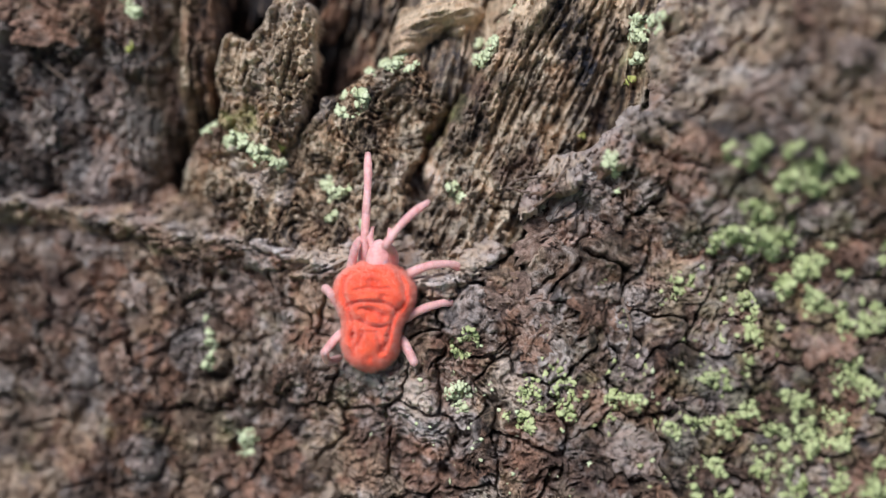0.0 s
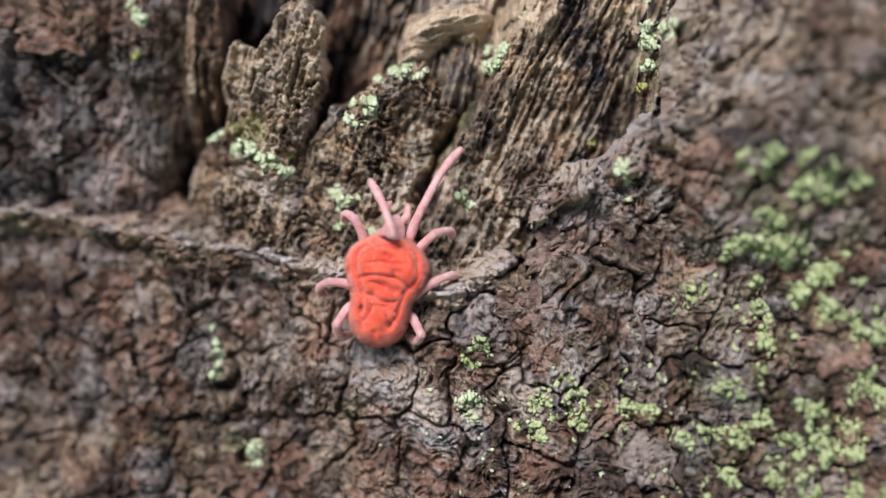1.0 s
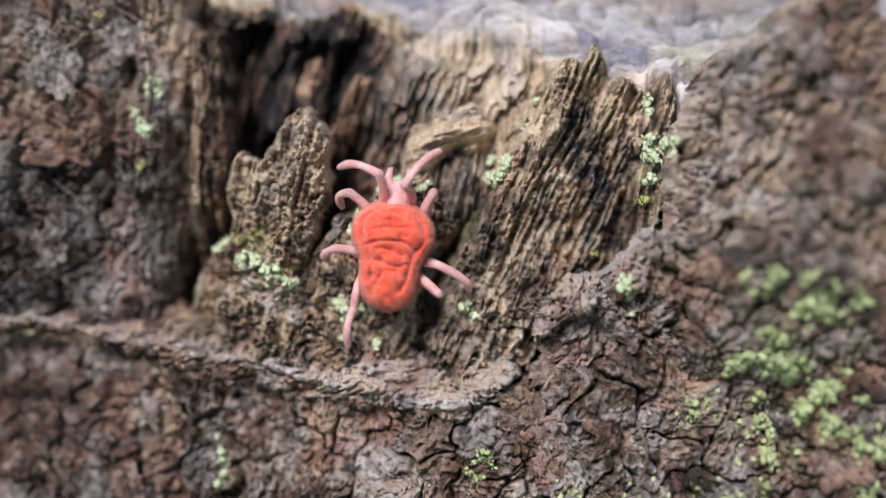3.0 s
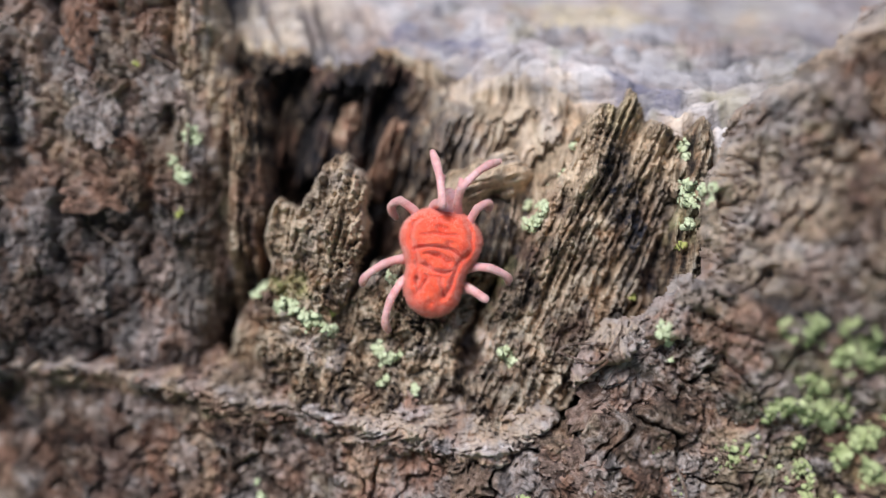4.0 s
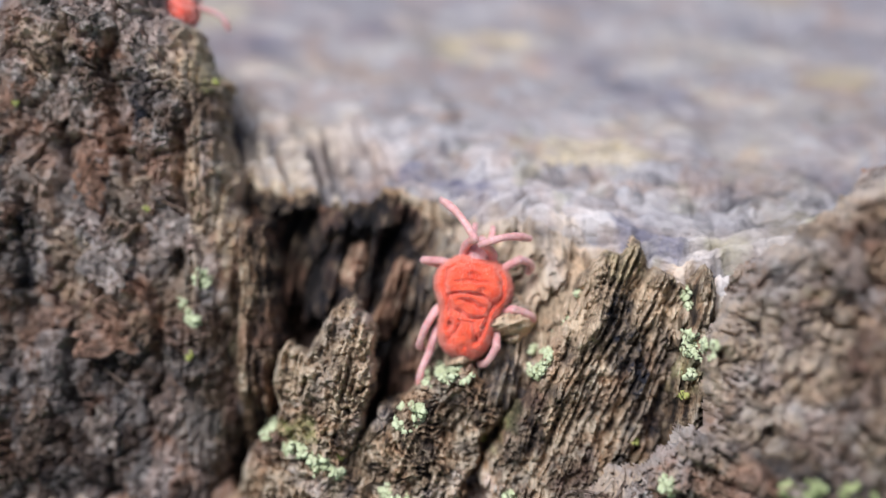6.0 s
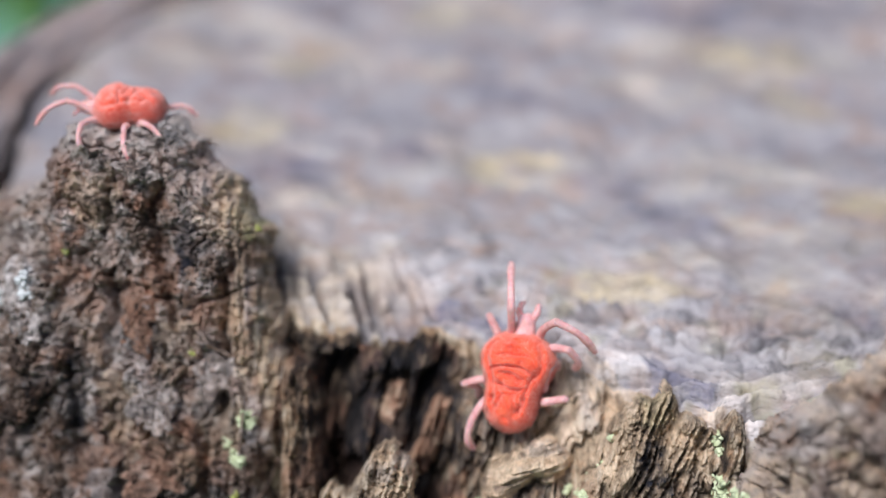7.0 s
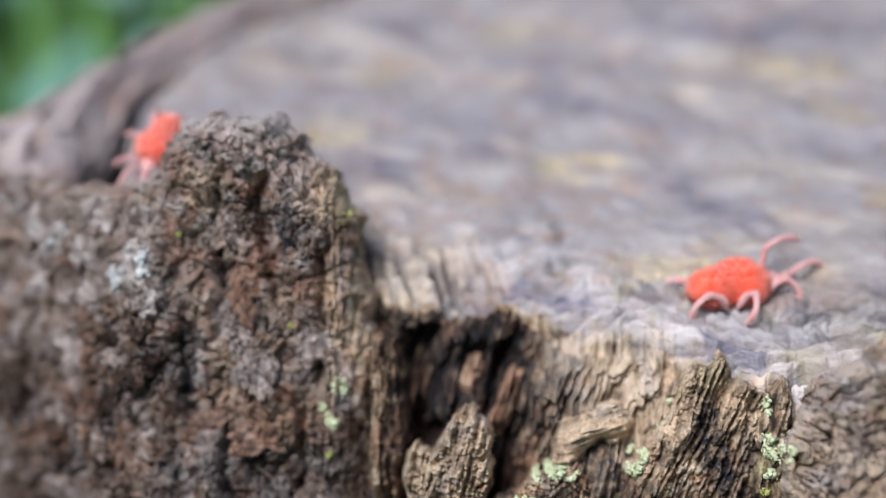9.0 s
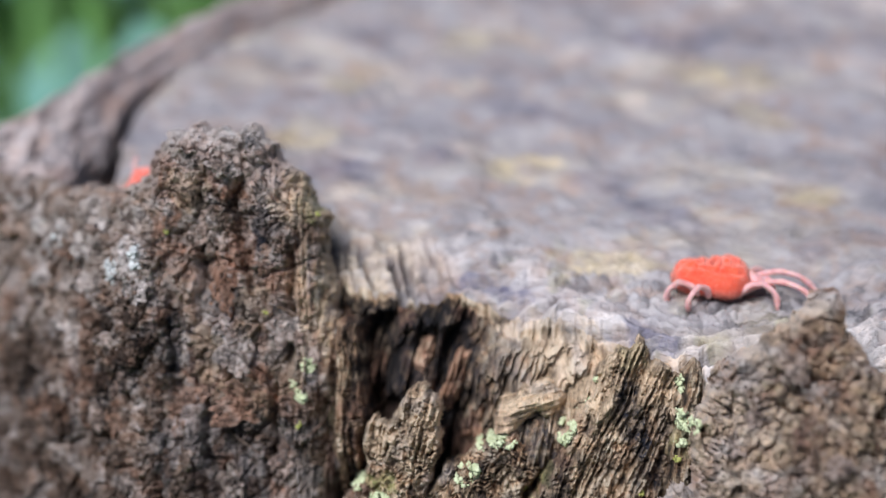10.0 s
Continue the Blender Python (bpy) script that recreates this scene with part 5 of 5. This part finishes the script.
def mite(label, seed, size, fuzz, hairs):
    rng = np.random.default_rng(seed)
    root = tagged(new("velvet_mite"), label, "mite", "red velvet mites on the stump")
    a, b = np.meshgrid(np.linspace(0, 1, 120), np.linspace(0, 1, 140, endpoint=False), indexing="ij")
    v = body_point(a, b).reshape(-1, 3) * size
    i, j = np.meshgrid(np.arange(119), np.arange(140), indexing="ij")
    n = (j + 1) % 140
    faces = np.stack([i * 140 + j, i * 140 + n, (i + 1) * 140 + n, (i + 1) * 140 + j], -1).reshape(-1, 4)[:, ::-1]
    me = mesh_of("body", v, faces, RED)
    body = part("body", me, root, "wrinkled orange-red velvet body")
    nv, nf = fuzz_on(v, normals_of(me), rng, hairs, 0.0105 * CM, 0.0006 * CM)
    part("fuzz", mesh_of("fuzz", nv, nf, fuzz, False), body, "short pale red velvet fuzz")
    hv, hf = tube([(0, 0.13, 0.085), (0, 0.16, 0.095), (0, 0.185, 0.09), (0, 0.21, 0.078), (0, 0.222, 0.07)], [0.03, 0.036, 0.032, 0.022, 0.004], 14)
    hm = mesh_of("head", hv * size, hf, PINK)
    head = part("head", hm, root, "small pink head")
    for side in (-1, 1):
        pv, pf = tube([(side * 0.016, 0.195, 0.085), (side * 0.03, 0.225, 0.095), (side * 0.028, 0.25, 0.075), (side * 0.022, 0.258, 0.055)], [0.010, 0.012, 0.009, 0.003], 8)
        part("palp", mesh_of("palp", pv * size, pf, PINK), head)
    done = []
    for kind, (hip, upper, lower, knee, rest) in LEGS.items():
        for side in (-1, 1):
            leg = limb("leg", root, upper * size, np.array([0.011, 0.0145, 0.0145, 0.0128, 0.0122, 0.0124]) * size, 0.016 * size, rng, "pink bristly upper leg")
            shin = limb("shin", leg, lower * size, np.array([0.0124, 0.0118, 0.0108, 0.0110, 0.0128, 0.0125, 0.009]) * size, 0.022 * size, rng, "pale pink lower leg with a blunt foot")
            done.append((kind, side, leg, shin))
    return root, done


mite_a, legs_a = mite("orange-red velvet mite climbing the broken stump edge", 1, 1.0, FUZZ, 20000)
mite_b, legs_b = mite("red velvet mite crossing the top of the bark post", 2, 0.72, PALE_FUZZ, 30000)

# seconds, u, v, w of the body's middle, heading from upward to the right, how far it stands on the level top
WAY_A = [
    (0, -0.204, -0.015, -0.121, 4, 0), (0.3, -0.189, -0.015, -0.107, 8, 0), (0.5, -0.205, -0.015, -0.098, 6, 0), (0.8, -0.213, -0.015, -0.051, 10, 0),
    (1, -0.204, -0.015, -0.022, 9, 0), (1.3, -0.215, -0.020, 0.074, 12, 0), (1.5, -0.225, -0.030, 0.096, 14, 0), (1.8, -0.214, -0.020, 0.159, 7, 0),
    (2, -0.206, -0.010, 0.212, 5, 0), (2.5, -0.236, 0.000, 0.253, 5, 0), (2.8, -0.205, 0.000, 0.370, 4, 0), (3, -0.200, 0.000, 0.403, 5, 0),
    (3.2, -0.195, 0.000, 0.423, 5, 0), (4.3, -0.160, 0.050, 0.562, 17, 0), (4.5, -0.137, 0.060, 0.591, 30, 0), (4.8, -0.093, 0.080, 0.644, 28, 0),
    (5, -0.083, 0.080, 0.683, 27, 0), (5.2, -0.082, 0.080, 0.721, 27, 0), (6.3, -0.107, 0.150, 0.871, 6, 0), (6.5, -0.095, 0.150, 0.913, 6, 0),
    (6.8, -0.095, 0.160, 0.994, 7, 0.05), (7, -0.074, 0.170, 1.038, 10, 0.15), (7.3, -0.031, 0.180, 1.098, 30, 0.5), (7.5, -0.032, 0.190, 1.164, 56, 0.85),
    (7.8, 0.033, 0.270, 1.210, 72, 1.1), (8, 0.126, 0.310, 1.201, 78, 1.3), (8.5, 0.312, 0.375, 1.261, 77, 1.3), (9, 0.445, 0.395, 1.266, 78, 1.3),
    (9.5, 0.508, 0.385, 1.265, 85, 1.3), (9.8, 0.578, 0.395, 1.271, 90, 1.3), (10, 0.693, 0.395, 1.268, 92, 1.3),
]
WAY_B = [
    (0, -0.96, 0.75, 0.85, 0, 0), (3, -0.975, 0.75, 1.201, 0, 0), (3.2, -0.978, 0.75, 1.225, 0, 0), (4.3, -1.027, 0.75, 1.372, -5, 0), (5.0, -1.076, 0.70, 1.440, -10, 0.1), (5.8, -1.07, 0.45, 1.74, -50, 0.6),
    (6.3, -1.088, 0.22, 1.836, -85, 1), (6.5, -1.130, 0.20, 1.900, -86, 1), (6.8, -1.200, 0.20, 1.926, -88, 1), (7, -1.297, 0.20, 1.928, -88, 1), (7.3, -1.385, 0.20, 1.912, -90, 1),
    (7.5, -1.475, 0.22, 1.923, -97, 1), (7.8, -1.640, 0.34, 1.895, -120, 0.9), (8, -1.700, 0.47, 1.841, -135, 0.8), (8.5, -1.665, 0.58, 1.875, -148, 0.6), (9, -1.660, 0.60, 1.840, -155, 0.5),
    (9.5, -1.70, 0.62, 1.735, -160, 0.45), (10, -1.71, 0.62, 1.64, -165, 0.4)]


def stance(u, v, w, heading, flat):
    """The pose of a mite whose body's middle is at u, v, w."""
    h = radians(heading)
    n = Vector((-2.0 * max(0.0, flat * (1 - flat)) * (1 if heading > 0 else 0), -1 + flat * (1 - ST), flat * CT)).normalized()
    f = Vector((math.sin(h), 0, math.cos(h)))
    f.y = -(f.x * n.x + f.z * n.z) / n.y if abs(n.y) > 0.2 else 0.0
    f.normalize()
    axes = []
    for d in (f.cross(n), f, n):
        axes.append(Vector((d.x, d.y * CT + d.z * ST, -d.y * ST + d.z * CT)))
    m = Matrix((axes[0], axes[1], axes[2])).transposed().to_4x4()
    mid = Vector(place(np.array(u), np.array(v), np.array(w))[()])
    m.translation = mid - axes[2] * 0.095 * CM
    return m


# seconds, x, y, z of each foot on the climbing mite: F front, S second, T third, H hind, L left, R right
TIPS = {
    "FL": [(0, -0.057, 0.464, 0.06), (0.5, -0.015, 0.464, 0.06), (1, -0.087, 0.30, 0.15), (1.5, -0.02, 0.31, 0.12), (2, -0.124, 0.34, 0.06), (2.5, -0.125, 0.289, 0.06), (3, -0.174, 0.245, 0.06), (4.5, -0.03, 0.32, 0.10), (5, -0.067, 0.29, 0.12), (6.5, -0.164, 0.37, 0.06), (7, -0.078, 0.366, 0.1), (7.5, -0.132, 0.106, 0.06), (8, -0.215, 0.381, 0.197), (8.5, -0.1, 0.38, 0.06), (9, -0.05, 0.35, 0.2), (9.5, -0.03, 0.43, 0.05), (10, -0.05, 0.43, 0.03)],
    "FR": [(0, 0.128, 0.337, 0.15), (0.5, 0.281, 0.363, 0.06), (1, 0.147, 0.438, 0.06), (1.5, 0.141, 0.313, 0.06), (2, 0.194, 0.284, 0.06), (2.5, 0.129, 0.452, 0.06), (3, 0.108, 0.316, 0.1), (4.5, 0.132, 0.309, 0.06), (5, 0.073, 0.398, 0.06), (6.5, 0.165, 0.241, 0.06), (7, 0.225, 0.138, 0.06), (7.5, 0.198, 0.302, 0.06), (8, 0.183, 0.299, 0.06), (8.5, 0.003, 0.459, 0.109), (9, -0.029, 0.455, 0.088), (9.5, 0.316, 0.32, 0.06), (10, 0.09, 0.43, 0.02)],
    "SL": [(0, -0.054, 0.202, 0.01), (0.5, -0.036, 0.209, 0.01), (1, -0.149, 0.181, 0.01), (1.5, -0.13, 0.14, 0), (2, -0.117, 0.148, 0.01), (2.5, -0.152, 0.2, 0.01), (3, -0.159, 0.133, 0.01), (4.5, -0.14, 0.09, 0), (5, -0.111, 0.124, 0.01), (6.5, -0.103, 0.134, 0.01), (7, -0.108, 0.136, 0.01), (7.5, -0.22, 0.22, 0), (8, -0.219, 0.282, 0.033), (8.5, -0.215, 0.285, 0.027), (9, -0.22, 0.22, 0), (9.5, -0.22, 0.22, 0), (10, -0.22, 0.22, 0)],
    "SR": [(0, 0.24, 0.153, 0.01), (0.5, 0.238, 0.136, 0.01), (1, 0.166, 0.187, 0.01), (1.5, 0.094, 0.236, 0.01), (2, 0.159, 0.26, 0.01), (2.5, 0.157, 0.155, 0.01), (3, 0.099, 0.14, 0.01), (4.5, 0.13, 0.182, 0.01), (5, 0.181, 0.193, 0.01), (6.5, 0.148, 0.176, 0.01), (7, 0.16, 0.077, 0.01), (7.5, 0.124, 0.132, 0.01), (8, 0.031, 0.329, 0.017), (8.5, 0.105, 0.235, 0.01), (9, 0.11, 0.245, 0.01), (9.5, 0.081, 0.258, 0.01), (10, 0.081, 0.269, 0.01)],
    "TL": [(0, -0.141, 0.054, 0.01), (0.5, -0.154, 0.031, 0.01), (1, -0.168, -0.038, 0.01), (1.5, -0.16, -0.12, 0.01), (2, -0.208, -0.002, 0.01), (2.5, -0.137, -0.038, 0.01), (3, -0.185, -0.027, 0.01), (4.5, -0.215, -0.138, 0.01), (5, -0.135, -0.11, 0.01), (6.5, -0.121, -0.102, 0.01), (7, -0.14, -0.06, 0), (7.5, -0.14, -0.06, 0), (8, -0.276, -0.014, 0.01), (8.5, -0.25, -0.04, 0), (9, -0.25, -0.04, 0), (9.5, -0.25, -0.04, 0), (10, -0.25, -0.04, 0)],
    "TR": [(0, 0.224, 0.052, 0.01), (0.5, 0.226, 0.036, 0.01), (1, 0.194, 0.075, 0.01), (1.5, 0.242, -0.028, 0.01), (2, 0.226, -0.059, 0.01), (2.5, 0.214, -0.013, 0.01), (3, 0.234, -0.072, 0.01), (4.5, 0.208, -0.018, 0.01), (5, 0.159, -0.026, 0.01), (6.5, 0.206, 0.059, 0.01), (7, 0.106, 0.068, 0.01), (7.5, 0.125, 0.067, 0.01), (8, 0.181, 0.02, 0.01), (8.5, 0.197, -0.008, 0.01), (9, 0.15, -0.015, 0.01), (9.5, 0.188, 0.023, 0.01), (10, 0.136, -0.085, 0.01)],
    "HL": [(0, -0.09, -0.13, 0), (0.5, -0.09, -0.13, 0), (1, -0.075, -0.138, 0.01), (1.5, 0.01, -0.2, 0.01), (2, -0.121, -0.248, 0.01), (2.5, -0.143, -0.235, 0.01), (3, -0.104, -0.276, 0.01), (4.5, -0.111, -0.215, 0.01), (5, -0.111, -0.275, 0.013), (6.5, -0.119, -0.27, 0.01), (7, -0.122, -0.227, 0.01), (7.5, 0.072, -0.228, 0.016), (8, -0.18, -0.122, 0.01), (8.5, -0.033, -0.218, 0.01), (9, -0.218, -0.17, 0.01), (9.5, -0.261, -0.07, 0.01), (10, -0.16, -0.24, 0)],
    "HR": [(0, 0.069, -0.077, 0.01), (0.5, 0.086, -0.098, 0.01), (1, 0.086, -0.11, 0.01), (1.5, 0.076, -0.165, 0.01), (2, 0.039, -0.201, 0.01), (2.5, 0.059, -0.2, 0.01), (3, 0.085, -0.077, 0.01), (4.5, 0.086, -0.08, 0.01), (5, -0.021, -0.161, 0.01), (6.5, 0.083, -0.105, 0.01), (7, 0.08, -0.045, 0.01), (7.5, 0.067, -0.027, 0.01), (8, 0.035, -0.12, 0.01), (8.5, 0.091, -0.184, 0.01), (9, 0.035, -0.168, 0.01), (9.5, 0.044, -0.208, 0.01), (10, 0.068, -0.17, 0.01)],
}


def foot_at(rows, t):
    """Where a foot is between its rows: it lifts while it moves, and treads on the spot in long stretches."""
    k = max(i for i in range(len(rows) - 1) if rows[i][0] <= t + 1e-6 or i == 0)
    (t0, *p0), (t1, *p1) = rows[k], rows[k + 1]
    f = min(1.0, max(0.0, (t - t0) / (t1 - t0)))
    e = f * f * (3 - 2 * f)
    q = Vector(p0).lerp(Vector(p1), e)
    q.z += min(0.05, 0.35 * (Vector(p1) - Vector(p0)).length) * math.sin(math.pi * f)
    if t1 - t0 > 1:
        q.y += 0.05 * math.sin(3 * math.pi * (t - t0) + k) * math.sin(math.pi * f)
    return q


def treading(kind, side, start):
    """Foot rows of a steady walk round the resting places."""
    x, y, z = LEGS[kind][4]
    order = "FSTH".index(kind)
    rows = []
    for n in range(41):
        ph = 2 * math.pi * (n * 0.25 * 1.3 + start + 0.27 * order + (0.5 if side > 0 else 0.0))
        rows.append((n * 0.25, side * (x + 0.01 * math.cos(ph)), y + 0.045 * math.sin(ph), z + (0.06 * max(0.0, math.sin(ph + 1)) if kind == "F" else -0.02)))
    return rows


def bone(start, end, pole):
    """The pose of a stretch of leg from start to end, its z towards the pole."""
    d = (end - start).normalized()
    up = (pole - d * pole.dot(d)).normalized()
    m = Matrix((d.cross(up), d, up)).transposed().to_4x4()
    m.translation = start * CM
    return m


def gait(legs, size, tips):
    """Bends hip and knee so that each foot follows its rows."""
    for kind, side, leg, shin in legs:
        hip, upper, lower, knee, _ = LEGS[kind]
        a = Vector((side * hip[0], hip[1], hip[2])) * size
        pole = Vector((side * knee[0], knee[1], knee[2]))
        l1, l2 = upper * size, lower * size
        rows, shins = [], []
        for n in range(101):
            r = foot_at(tips[kind + ("L" if side < 0 else "R")], n / 10) * size - a
            far = min(max(r.length, 0.35 * l1), 0.985 * (l1 + l2))
            d = r.normalized()
            along = (l1 * l1 - l2 * l2 + far * far) / (2 * far)
            out = math.sqrt(max(0.0, l1 * l1 - along * along))
            p = (pole - d * pole.dot(d)).normalized()
            bend = a + d * along + p * out
            m = bone(a, bend, pole)
            rows.append((n / 10, m))
            shins.append((n / 10, m.inverted() @ bone(bend, a + d * far, pole)))
        walk(leg, rows)
        walk(shin, shins)


def motions():
    walk(mite_a, [(t, stance(*r)) for t, *r in WAY_A])
    walk(mite_b, [(t, stance(*r)) for t, *r in WAY_B])
    gait(legs_a, 1.0, TIPS)
    gait(legs_b, 0.72, {k + s: treading(k, -1 if s == "L" else 1, 0.37) for k in LEGS for s in "LR"})


motions()
